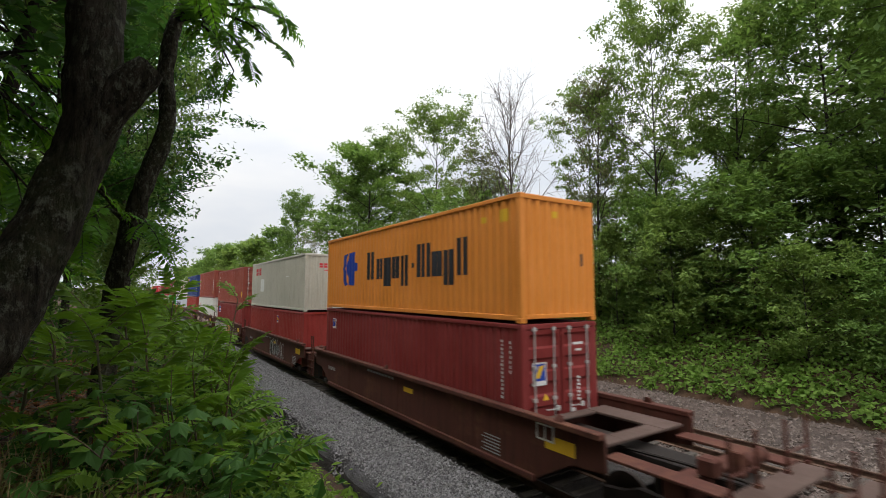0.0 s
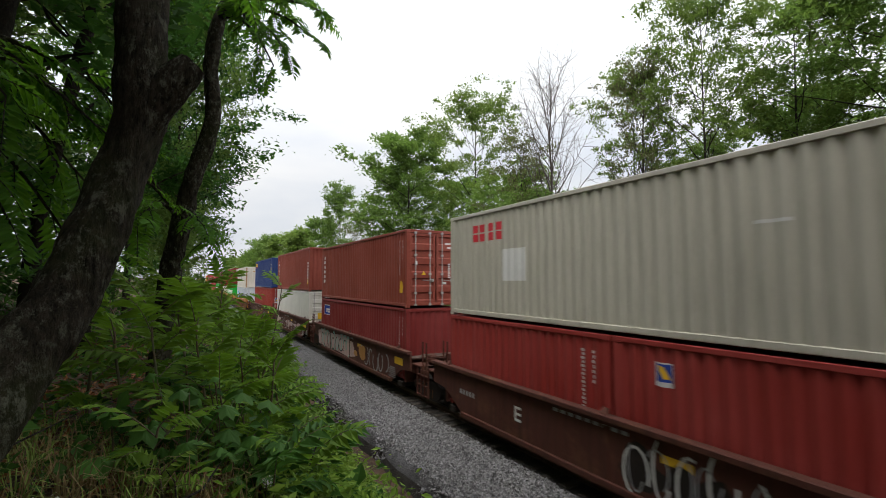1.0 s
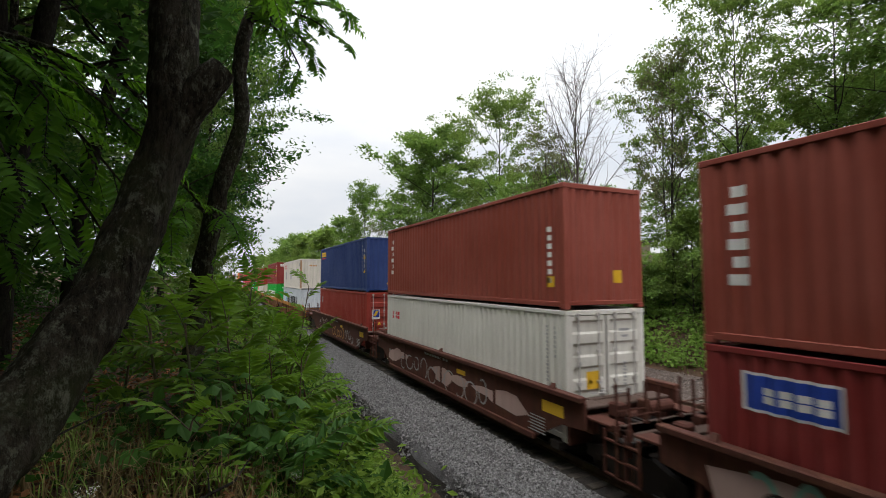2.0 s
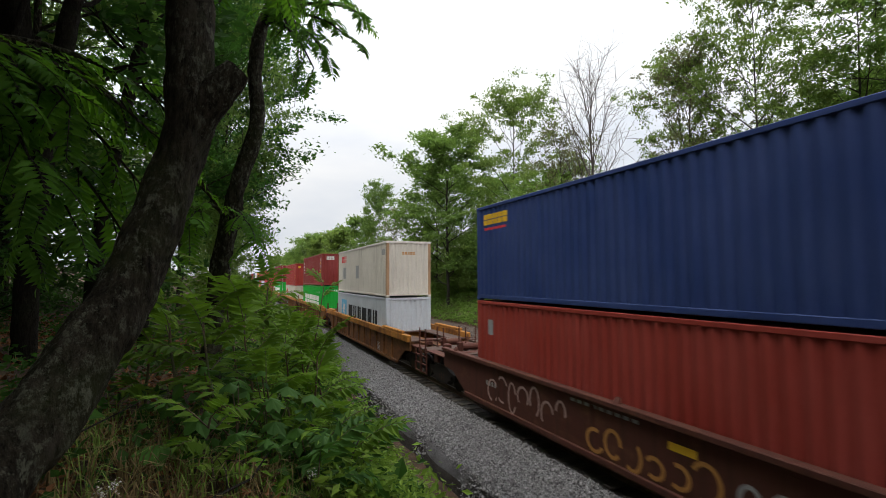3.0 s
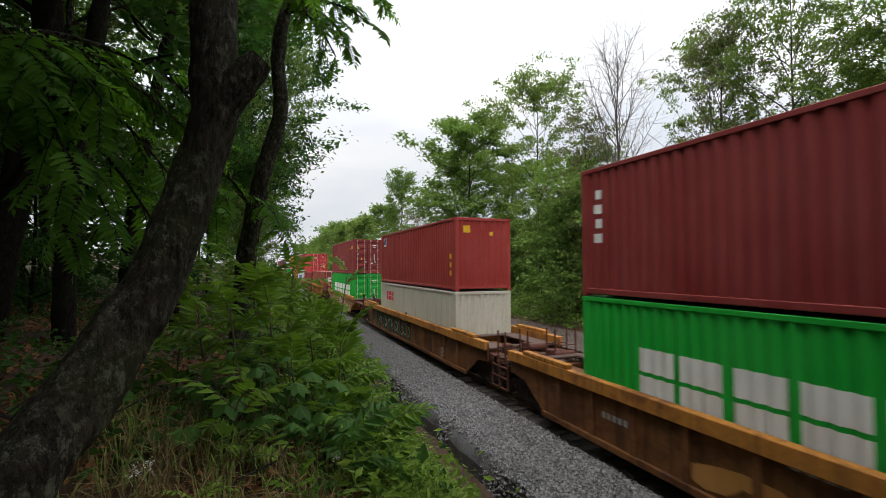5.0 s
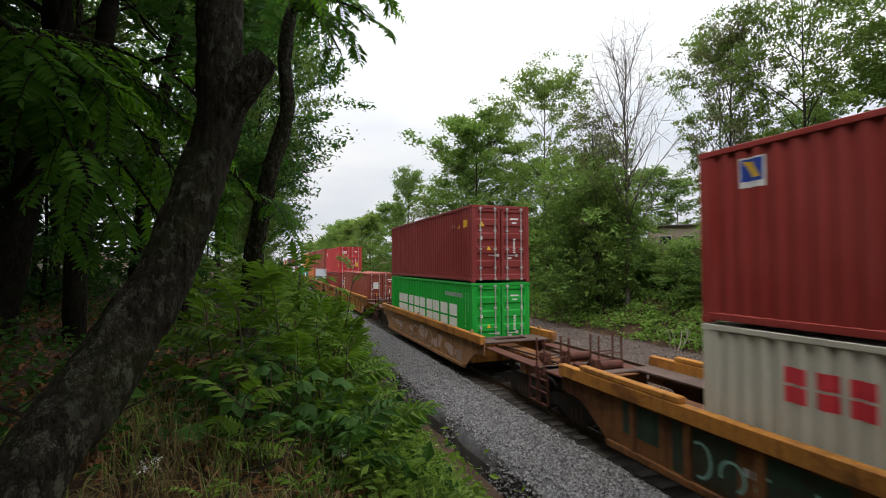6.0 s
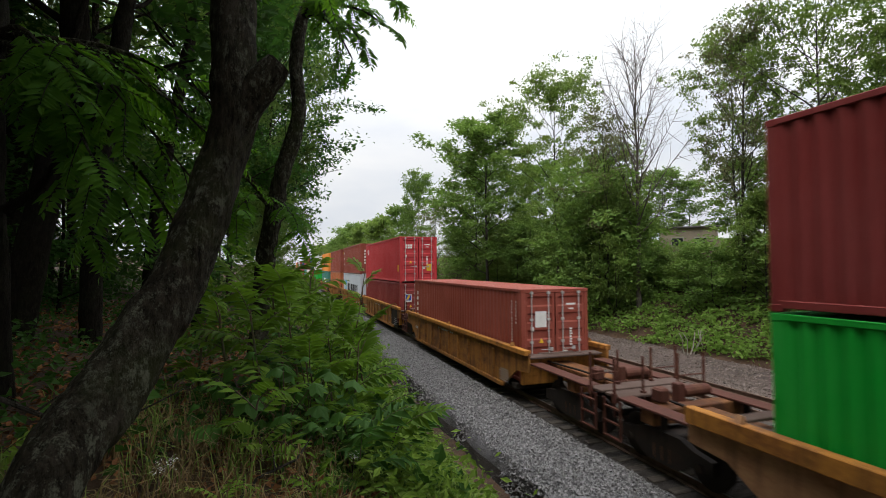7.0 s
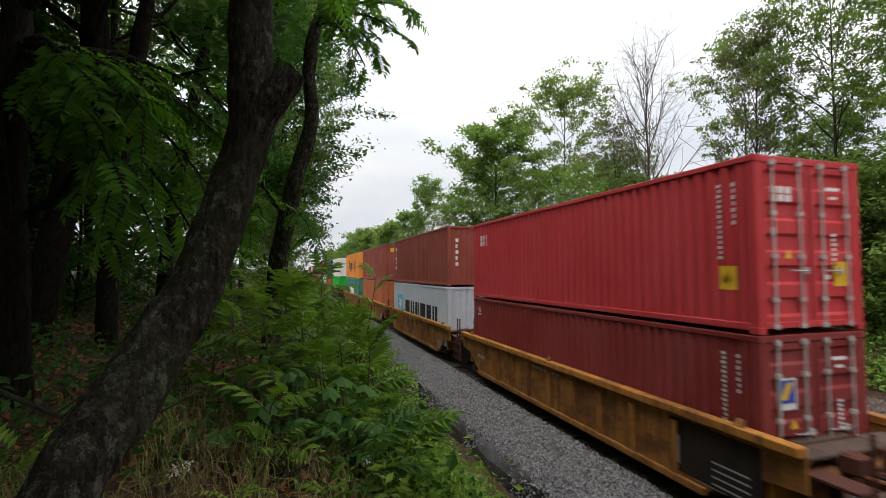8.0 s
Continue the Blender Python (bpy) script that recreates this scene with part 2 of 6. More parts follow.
PAINT = {
    "orange": painted_steel("orange_container_paint", (0.72, 0.25, 0.035), 0.12, 0.15, 0.18),
    "maroon": painted_steel("maroon_container_paint", (0.21, 0.023, 0.02), 0.2, 0.2, 0.3),
    "brown": painted_steel("brown_container_paint", (0.25, 0.051, 0.031), 0.18, 0.2, 0.3),
    "red": painted_steel("red_container_paint", (0.30, 0.031, 0.024), 0.18, 0.12, 0.25),
    "bright_red": painted_steel("crimson_container_paint", (0.47, 0.033, 0.038), 0.12, 0.08, 0.18),
    "brick": painted_steel("brick_red_paint", (0.29, 0.034, 0.022), 0.15, 0.1, 0.22),
    "rust_orange": painted_steel("faded_rust_orange_paint", (0.42, 0.12, 0.04), 0.25, 0.3, 0.3),
    "grey": painted_steel("pale_grey_container_paint", (0.50, 0.47, 0.385), 0.1, 0.3, 0.42, 0.5),
    "cream": painted_steel("weathered_cream_paint", (0.62, 0.57, 0.50), 0.12, 0.9, 0.55, 0.5),
    "cream_rust": painted_steel("rust_stained_cream_paint", (0.38, 0.23, 0.13), 0.3, 1.0, 0.9, 0.6),
    "silver": painted_steel("silver_grey_paint", (0.50, 0.53, 0.57), 0.1, 0.25, 0.3, 0.45),
    "white": painted_steel("off_white_paint", (0.64, 0.62, 0.56), 0.1, 0.25, 0.3),
    "blue": painted_steel("navy_blue_paint", (0.018, 0.042, 0.155), 0.15, 0.08, 0.2),
    "green": painted_steel("bright_green_paint", (0.004, 0.330, 0.028), 0.05, 0.1, 0.12),
    "teal": painted_steel("teal_green_paint", (0.05, 0.20, 0.16), 0.15, 0.15, 0.25),
    "car_brown": rusted_panel("rusty_brown_car_paint", (0.088, 0.030, 0.022), (0.13, 0.055, 0.032), (0.036, 0.018, 0.014), 0.3),
    "car_yellow": rusted_panel("dirty_yellow_car_paint", (0.46, 0.195, 0.035), (0.20, 0.075, 0.024), (0.075, 0.040, 0.020), 0.35),
    "car_rust": rusted_panel("rust_stained_car_side", (0.21, 0.088, 0.030), (0.098, 0.038, 0.018), (0.030, 0.017, 0.012), 0.6),
    "car_ochre": rusted_panel("dirty_ochre_car_side", (0.34, 0.150, 0.034), (0.15, 0.060, 0.022), (0.034, 0.020, 0.013), 0.5),
    "dark_green": rusted_panel("grimy_dark_green_panel", (0.030, 0.060, 0.042), (0.050, 0.035, 0.022), (0.012, 0.014, 0.011), 0.4),
    "car_tan": rusted_panel("graffiti_faded_tan_side", (0.36, 0.19, 0.095), (0.20, 0.085, 0.038), (0.09, 0.05, 0.03), 0.4),
    "car_dark": rusted_panel("grimy_black_steel", (0.022, 0.018, 0.016), (0.036, 0.023, 0.016), (0.012, 0.010, 0.009), 0.4),
    "deck": painted_steel("dusty_deck_steel", (0.088, 0.054, 0.042), 0.3, 0.6, 0.6, 0.8),
    "galv": painted_steel("galvanised_rod", (0.42, 0.40, 0.38), 0.2, 0.3, 0.3, 0.5),
    "m_white": painted_steel("white_marking", (0.70, 0.69, 0.66), 0.1, 0.1, 0.2),
    "m_black": painted_steel("black_marking", (0.018, 0.020, 0.024), 0.1, 0.0, 0.1),
    "m_blue": painted_steel("blue_marking", (0.018, 0.055, 0.33), 0.1, 0.0, 0.1),
    "m_sky": painted_steel("light_blue_marking", (0.17, 0.45, 0.66), 0.1, 0.05, 0.1),
    "m_red": painted_steel("red_marking", (0.60, 0.035, 0.050), 0.1, 0.0, 0.1),
    "m_yellow": painted_steel("yellow_marking", (0.72, 0.43, 0.02), 0.1, 0.1, 0.1),
    "m_grey": painted_steel("grey_patch", (0.33, 0.33, 0.33), 0.1, 0.1, 0.2),
    "m_mint": painted_steel("mint_spray_paint", (0.22, 0.42, 0.36), 0.2, 0.2, 0.3),
    "m_pink": painted_steel("pale_pink_spray_paint", (0.48, 0.33, 0.30), 0.2, 0.2, 0.4),
    "m_amber": painted_steel("amber_spray_paint", (0.45, 0.21, 0.05), 0.2, 0.2, 0.4),
}


# ---- mesh helpers ----
class Buf:
    """Collects vertices and faces of one mesh."""

    def __init__(self):
        self.v, self.f = [], []

    def add(self, vs, fs):
        o = len(self.v)
        self.v += [tuple(p) for p in vs]
        self.f += [tuple(i + o for i in f) for f in fs]
        return self

    def box(self, x0, x1, y0, y1, z0, z1):
        vs = [(x, y, z) for z in (z0, z1) for y in (y0, y1) for x in (x0, x1)]
        return self.add(vs, [(0, 2, 3, 1), (4, 5, 7, 6), (0, 1, 5, 4), (2, 6, 7, 3), (0, 4, 6, 2), (1, 3, 7, 5)])

    def chamfered(self, x0, x1, y0, y1, z0, z1, c=0.012):
        """A box with its edges along y and z taken off."""
        ring = [(x0 + c, y0), (x1 - c, y0), (x1, y0 + c), (x1, y1 - c), (x1 - c, y1), (x0 + c, y1), (x0, y1 - c), (x0, y0 + c)]
        vs, n = [], 8
        mx, my = (x0 + x1) / 2, (y0 + y1) / 2
        for z, k in ((z0, c), (z0 + c, 0), (z1 - c, 0), (z1, c)):
            for x, y in ring:
                vs.append((x + (k if x < mx else -k), y + (k if y < my else -k), z))
        fs = [tuple(range(n))[::-1], tuple(range(3 * n, 4 * n))]
        for r in range(3):
            fs += [(r * n + i, r * n + (i + 1) % n, (r + 1) * n + (i + 1) % n, (r + 1) * n + i) for i in range(n)]
        return self.add(vs, fs)

    def tube(self, pts, radii, sides=8, caps=True):
        pts = [Vector(p) for p in pts]
        n = len(pts)
        vs, fs = [], []
        side = None
        for i, p in enumerate(pts):
            d = (pts[min(i + 1, n - 1)] - pts[max(i - 1, 0)]).normalized()
            if side is None:
                side = d.orthogonal().normalized()
            side = (side - d * side.dot(d)).normalized()
            up = d.cross(side)
            r = radii[i] if hasattr(radii, "__len__") else radii
            for k in range(sides):
                a = 2 * math.pi * k / sides
                vs.append(p + (side * math.cos(a) + up * math.sin(a)) * r)
        for i in range(n - 1):
            fs += [(i * sides + k, i * sides + (k + 1) % sides, (i + 1) * sides + (k + 1) % sides, (i + 1) * sides + k) for k in range(sides)]
        if caps:
            fs += [tuple(range(sides))[::-1], tuple(range((n - 1) * sides, n * sides))]
        return self.add(vs, fs)

    def plate(self, outline, x0, x1):
        """An outline of (y, z), extruded from x0 to x1."""
        n = len(outline)
        vs = [(x0, y, z) for y, z in outline] + [(x1, y, z) for y, z in outline]
        fs = [tuple(range(n)), tuple(range(n, 2 * n))[::-1]] + [(i, i + n, (i + 1) % n + n, (i + 1) % n) for i in range(n)]
        return self.add(vs, fs)

    def mesh(self, name, smooth=False):
        me = bpy.data.meshes.new(name)
        me.from_pydata(self.v, [], self.f)
        me.validate()
        bm = bmesh.new()
        bm.from_mesh(me)
        bmesh.ops.recalc_face_normals(bm, faces=bm.faces)
        bm.to_mesh(me)
        bm.free()
        if smooth:
            me.polygons.foreach_set("use_smooth", [True] * len(me.polygons))
        me.materials.append(None)
        return me


def part(name, data, material, parent=None, at=None, label=""):
    """One mesh object under a thing or a part."""
    me = data.mesh(name) if isinstance(data, Buf) else data
    if not me.materials:
        me.materials.append(None)
    ob = new(name, me)
    ob.material_slots[0].link = "OBJECT"
    ob.material_slots[0].material = material
    if parent is not None:
        ob.parent = parent
    if at is not None:
        ob.matrix_basis = at
    return tagged(ob, label)


def quads(name, verts, faces, smooth=False):
    me = bpy.data.meshes.new(name)
    me.from_pydata(np.asarray(verts).tolist(), [], np.asarray(faces).tolist())
    if smooth:
        me.polygons.foreach_set("use_smooth", [True] * len(me.polygons))
    me.materials.append(None)
    return me


# ---- ground ----
PROFILE_X = [-2500, -400, -60, -20, -6, -2, 0, 1.2, 2.5, 3.6, 4.3, 5.1, 10, 15.5, 19.0, 20.5, 24, 29, 36, 80, 400, 2500]
PROFILE_Z = [20, 14, 9, 5.4, 3.5, 2.75, 2.35, 1.75, 0.6, -0.45, -1.00, -1.05, -0.85, -0.72, -0.62, 0.35, 2.3, 5.0, 6.3, 7.0, 8.0, 10]


def ground_z(x, y):
    z = float(np.interp(x, PROFILE_X, PROFILE_Z))
    rough = 0.0 if 4.0 < x < 19.2 else 1.0
    z += rough * (0.22 * noise.noise((x * 0.35, y * 0.35, 0)) + 0.07 * noise.noise((x * 1.6, y * 1.6, 4)))
    return z


gx = sorted(set(PROFILE_X) | set(np.arange(-12, 5.2, 0.3).round(2)) | set(np.arange(15.5, 40, 0.8).round(2)) | {-2000, -900, -200, -100, -40, -30, -16, 50, 60, 120, 200, 900, 2000})
gy = sorted(set(np.arange(-12, 30, 0.4).round(2)) | set(np.arange(30, 120, 2.0)) | {-2500, -1200, -500, -200, -100, -60, -40, -25, -18, 130, 150, 180, 220, 300, 450, 700, 1200, 2500})
gv = [(x, y, ground_z(x, y)) for y in gy for x in gx]
nx = len(gx)
gf = [(j * nx + i, j * nx + i + 1, (j + 1) * nx + i + 1, (j + 1) * nx + i) for j in range(len(gy) - 1) for i in range(nx - 1)]
ground = part("ground", quads("ground", gv, gf, True), M["soil"])
tagged(ground, "brown leaf-littered earth banks beside the railway cutting", "ground", kind="structure")

# ---- ballast bed ----
BED_X = [4.80, 4.87, 4.94, 5.04, 5.25, 5.65, 6.2, 6.7, 7.2, 9.2, 9.8, 10.6, 11.4, 12.0, 12.3, 14.4, 14.8, 15.6, 17.0, 18.6, 20.0]
BED_Z = [-1.25, -1.02, -0.74, -0.48, -0.39, -0.31, -0.25, -0.20, -0.19, -0.19, -0.22, -0.36, -0.36, -0.24, -0.20, -0.20, -0.22, -0.42, -0.46, -0.38, -0.30]


def bed_z(x, y):
    return float(np.interp(x, BED_X, BED_Z)) + 0.025 * noise.noise((x * 1.4, y * 1.4, 9)) + 0.012 * noise.noise((x * 5, y * 5, 2))


bx = sorted(set(BED_X) | set(np.arange(4.9, 7.2, 0.1).round(2)) | set(np.arange(15, 20, 0.5)))
by = sorted(set(np.arange(-8, 40, 0.15).round(2)) | set(np.arange(40, 150, 1.5)) | {-400, -200, -80, -40, -20, -12, 170, 200, 260, 340, 500, 800})
bv = [(x + (0.14 * noise.noise((0.5, y * 0.8, 1)) if i < 5 else 0), y, bed_z(x, y)) for y in by for i, x in enumerate(bx)]
nb = len(bx)
cut = next(i for i, x in enumerate(bx) if x >= 10.6)
inner = next(i for i, x in enumerate(bx) if x >= 6.8)


def bed_faces(i0, i1):
    return [(j * nb + i, j * nb + i + 1, (j + 1) * nb + i + 1, (j + 1) * nb + i) for j in range(len(by) - 1) for i in range(i0, i1)]


far_bed = part("gravel_bed", quads("gravel_bed", bv, bed_faces(cut, nb - 1), True), M["dirty_gravel"])
tagged(far_bed, "dirty brown gravel under the second track and beside it", "gravel", kind="structure")
# the steep lip is coloured dark to paint in the shade on it
lip = part("ballast_lip", quads("ballast_lip", bv, bed_faces(0, 3), True), M["oily_shade_ballast"])
tagged(lip, "edge of the ballast above the ditch, coloured dark as shade", "ballast", kind="structure")
bed = part("ballast_bed", quads("ballast_bed", bv, bed_faces(3, inner), True), M["ballast"])
tagged(bed, "grey crushed-stone ballast shoulder beside the main track", "ballast", kind="structure")
track_bed = part("track_bed", quads("track_bed", bv, bed_faces(inner, cut), True), M["oily_shade_ballast"])
tagged(track_bed, "dark oil-stained ballast between the ties of the main track", "ballast", kind="structure")

# loose stones on the shoulder and beyond the second track
rng = np.random.default_rng(5)


def stones(name, xs, ys, zs, size, label, mat="stone"):
    n = len(xs)
    base = np.array([(1, 0, 0), (0, 1, 0), (-1, 0, 0), (0, -1, 0), (0.3, 0.3, 0.8), (-0.2, -0.3, -0.8)], float)
    tri = np.array([(0, 1, 4), (1, 2, 4), (2, 3, 4), (3, 0, 4), (1, 0, 5), (2, 1, 5), (3, 2, 5), (0, 3, 5)])
    jit = base[None] + rng.normal(0, 0.22, (n, 6, 3))
    jit *= (size * rng.uniform(0.6, 1.4, n))[:, None, None] * rng.uniform(0.7, 1.2, (n, 1, 3))
    a = rng.uniform(0, 2 * np.pi, n)
    c, s = np.cos(a)[:, None], np.sin(a)[:, None]
    x, y = jit[:, :, 0] * c - jit[:, :, 1] * s, jit[:, :, 0] * s + jit[:, :, 1] * c
    v = np.stack([x + xs[:, None], y + ys[:, None], jit[:, :, 2] + zs[:, None]], 2).reshape(-1, 3)
    f = (tri[None] + (np.arange(n) * 6)[:, None, None]).reshape(-1, 3)
    return tagged(part(name, quads(name, v, f), M[mat]), label, "gravel", kind="stuff")


def scatter_stones(n, x0, x1, y0, y1, near):
    xs = rng.uniform(x0, x1, n)
    ys = y0 + (y1 - y0) * rng.uniform(0, 1, n) ** near
    return xs, ys, np.array([bed_z(a, b) + 0.012 for a, b in zip(xs, ys)])


stones("ballast_stones", *scatter_stones(29000, 4.84, 6.85, 4, 40, 1.7), 0.040, "loose angular grey ballast stones on the track shoulder")
stones("trackside_gravel", *scatter_stones(15000, 10.4, 20.0, -2, 40, 1.2), 0.055, "mixed dirty gravel and stones beside the far track", "stone_dirty")

# ---- tracks ----
TRACK = 8.22
TRACK_2 = 13.35
RAIL_PROFILE = [(-0.07, -0.17), (0.07, -0.17), (0.07, -0.155), (0.012, -0.13), (0.012, -0.045), (0.036, -0.035), (0.036, -0.006), (0.028, 0.0), (-0.028, 0.0), (-0.036, -0.006), (-0.036, -0.035), (-0.012, -0.045), (-0.012, -0.13), (-0.07, -0.155)]


def rail_mesh():
    b = Buf()
    n = len(RAIL_PROFILE)
    vs = [(x, y, z) for y in (-400, 800) for x, z in RAIL_PROFILE]
    b.add(vs, [tuple(range(n)), tuple(range(n, 2 * n))[::-1]] + [(i, (i + 1) % n, (i + 1) % n + n, i + n) for i in range(n)])
    return b.mesh("rail")


rail_me = rail_mesh()
head_me = Buf().box(-0.026, 0.026, -400, 800, 0.001, 0.004).mesh("rail_head")
tie_me = Buf().chamfered(-1.3, 1.3, -0.11, 0.11, -0.33, -0.165, 0.015).mesh("tie")
for cx, words in ((TRACK, "main railway track with worn steel rails on dark timber ties"), (TRACK_2, "second railway track with rusty rails on weathered timber ties")):
    track = tagged(new("railway_track"), words, "track", kind="structure")
    track.location = (cx, 0, 0)
    for s in (-1, 1):
        r = part("rail", rail_me, M["rail"], track, pose(s * 0.75, 0, 0))
        part("rail_head", head_me, M["rail_head"] if cx == TRACK else M["rail"], r)
    for i in range(150):
        y = -8 + i * 0.52
        part("tie", tie_me, M["tie"], track, pose(rng.normal(0, 0.03), y + rng.normal(0, 0.02), rng.normal(0, 0.008), 0, 0, rng.normal(0, 0.7)))
    rest = Buf()
    for i in range(150, 420):
        y = -8 + i * 0.52
        rest.box(-1.3, 1.3, y - 0.11, y + 0.11, -0.33, -0.165)
    tagged(part("distant_ties", rest, M["tie"], track), kind="stuff")


# ---- containers ----
W = 2.438
FT40, FT20 = 12.192, 6.058
HC, STD = 2.896, 2.591
PERIOD = 0.278
CACHE = {}
MOVERS = []


def wave(s):
    """How far a corrugated wall stands back at s metres along it."""
    u = (s % PERIOD) / PERIOD
    k = 0.0 if u < 0.26 else (u - 0.26) / 0.24 if u < 0.5 else 1.0 if u < 0.76 else 1 - (u - 0.76) / 0.24
    return 0.042 * k


def breaks(a, b):
    out = {a, b}
    k = math.floor(a / PERIOD)
    while k * PERIOD < b:
        out |= {k * PERIOD + d * PERIOD for d in (0, 0.26, 0.5, 0.76) if a < k * PERIOD + d * PERIOD < b}
        k += 1
    return sorted(out)


def cached(key, make):
    if key not in CACHE:
        CACHE[key] = make()
    return CACHE[key]


def side_mesh(L, H):
    b = Buf()
    ss = breaks(0.15, L - 0.15)
    vs = []
    for s in ss:
        x = -W / 2 + 0.014 + wave(s)
        vs += [(x, s, 0.15), (x, s, H - 0.09)]
    return b.add(vs, [(2 * i, 2 * i + 2, 2 * i + 3, 2 * i + 1) for i in range(len(ss) - 1)]).mesh("side_wall")


def end_mesh(H):
    b = Buf()
    ss = breaks(0.15, W - 0.15)
    vs = []
    for s in ss:
        vs += [(s - W / 2, 0.02 + wave(s), 0.15), (s - W / 2, 0.02 + wave(s), H - 0.1)]
    return b.add(vs, [(2 * i, 2 * i + 1, 2 * i + 3, 2 * i + 2) for i in range(len(ss) - 1)]).mesh("end_wall")


def roof_mesh(L, H):
    b = Buf()
    vs, n = [], int(L / 0.42)
    ss = []
    for i in range(n):
        y = 0.1 + (L - 0.2) * i / n
        p = (L - 0.2) / n
        ss += [(y, 0.0), (y + 0.55 * p, 0.0), (y + 0.65 * p, -0.02), (y + 0.9 * p, -0.02)]
    ss.append((L - 0.1, 0.0))
    for s, d in ss:
        vs += [(-W / 2 + 0.03, s, H - 0.012 + d), (W / 2 - 0.03, s, H - 0.012 + d)]
    return b.add(vs, [(2 * i, 2 * i + 1, 2 * i + 3, 2 * i + 2) for i in range(len(ss) - 1)]).mesh("roof")


def door_mesh(H, side):
    """One leaf, a single sheet with five pressed panels; side -1 or 1."""
    x0, x1 = (0.02, W / 2 - 0.13) if side > 0 else (-W / 2 + 0.13, -0.02)
    z0, z1 = 0.17, H - 0.13
    n = 5
    h = (z1 - z0) / n
    rows = [(z0, 0)]
    for i in range(n):
        zc = z0 + i * h
        rows += [(zc + 0.1, 0), (zc + 0.15, 1), (zc + h - 0.15, 1), (zc + h - 0.1, 0)]
    rows.append((z1, 0))
    cols = [x0, x0 + 0.09, x0 + 0.12, x1 - 0.12, x1 - 0.09, x1]
    vs = [(x, 0.022 + (0.04 if d and 1 < c < 4 else 0.0), z) for z, d in rows for c, x in enumerate(cols)]
    k = len(cols)
    fs = [(r * k + c, r * k + c + 1, (r + 1) * k + c + 1, (r + 1) * k + c) for r in range(len(rows) - 1) for c in range(k - 1)]
    return Buf().add(vs, fs).mesh("door")


def rod_mesh(H):
    b = Buf().tube([(0, -0.012, 0.07), (0, -0.012, H - 0.06)], 0.018, 8)
    for z in (0.12, 0.55, 1.25, 1.95, H - 0.12):
        b.box(-0.05, 0.05, -0.03, 0.02, z - 0.035, z + 0.035)
    return b.mesh("lock_rod")


def handle_mesh():
    return Buf().tube([(0, -0.03, 0), (0.05, -0.05, 0), (0.38, -0.05, -0.01), (0.42, -0.02, -0.01)], 0.013, 6).box(0.34, 0.44, -0.03, 0.0, -0.06, 0.05).mesh("handle")


def decal_mesh(polys, face, L):
    """Flat painted shapes that follow the corrugation. polys: outlines of (s, z); face 'side' or 'end'."""
    bm = bmesh.new()
    for poly in polys:
        bm.faces.new([bm.verts.new((s, 0, z)) for s, z in poly])
    ss = [v.co.x for v in bm.verts]
    if face != "door":
        for s in breaks(min(ss), max(ss))[1:-1]:
            bmesh.ops.bisect_plane(bm, geom=bm.verts[:] + bm.edges[:] + bm.faces[:], plane_co=(s, 0, 0), plane_no=(1, 0, 0))
    for v in bm.verts:
        s, z = v.co.x, v.co.z
        if face == "side":
            v.co = (-W / 2 + 0.009 + wave(s), s, z)
        elif face == "end":
            v.co = (s - W / 2, 0.014 + wave(s), z)
        else:
            v.co = (s - W / 2, 0.019, z)
    me = bpy.data.meshes.new("marking")
    bm.to_mesh(me)
    bm.free()
    me.materials.append(None)
    return me


def rect(s, z, w, h):
    return [(s, z), (s + w, z), (s + w, z + h), (s, z + h)]


def bars(s, z, w, h, n, fill=0.42):
    """A row of n plain blocks, each split level, in place of a name; s grows away from the near end."""
    out = []
    step = w / n
    wide = step * (0.38 + 0.9 * fill)
    for i in range(n):
        a = s + i * step
        out += [rect(a, z, wide, h * 0.46), rect(a, z + h * 0.54, wide, h * 0.46)]
    return out


def strokes(s, z, w, h, shape):
    """Pairs of plain upright bars of varied height in place of a name. shape: (width, foot, head) shares, far end first."""
    total = sum(a for a, _, _ in shape)
    out, at = [], s + w
    for a, lo, hi in shape:
        step = w * a / total
        at -= step
        for k in ((0.1, 0.52) if a > 0.6 else (0.15,)):
            out.append(rect(at + step * k, z + h * lo, step * (0.34 if a > 0.6 else 0.6), h * (hi - lo)))
    return out


MIXED = [(1.1, 0, 1), (0.85, 0, 0.72), (0.9, -0.25, 0.72), (0.85, 0, 0.72), (0.9, -0.25, 0.72), (0.5, 0.3, 0.45), (0.85, 0, 1), (0.4, 0, 1), (0.9, 0, 0.72), (0.85, -0.25, 0.72), (0.95, 0, 1)]
CAPS = [(1.15, 0, 1), (1, 0, 1), (0.9, 0, 1), (1, 0, 1), (0.9, 0, 1), (1, 0, 1)]


def column(s, z, w, h, n):
    """Small plain marks one below another."""
    step = h / n
    return [rect(s, z + i * step, w * (1 - 0.25 * (i % 2)), step * 0.62) for i in range(n)]


def casting_mesh():
    return Buf().chamfered(-0.083, 0.083, -0.092, 0.092, -0.06, 0.06, 0.012).mesh("corner_casting")


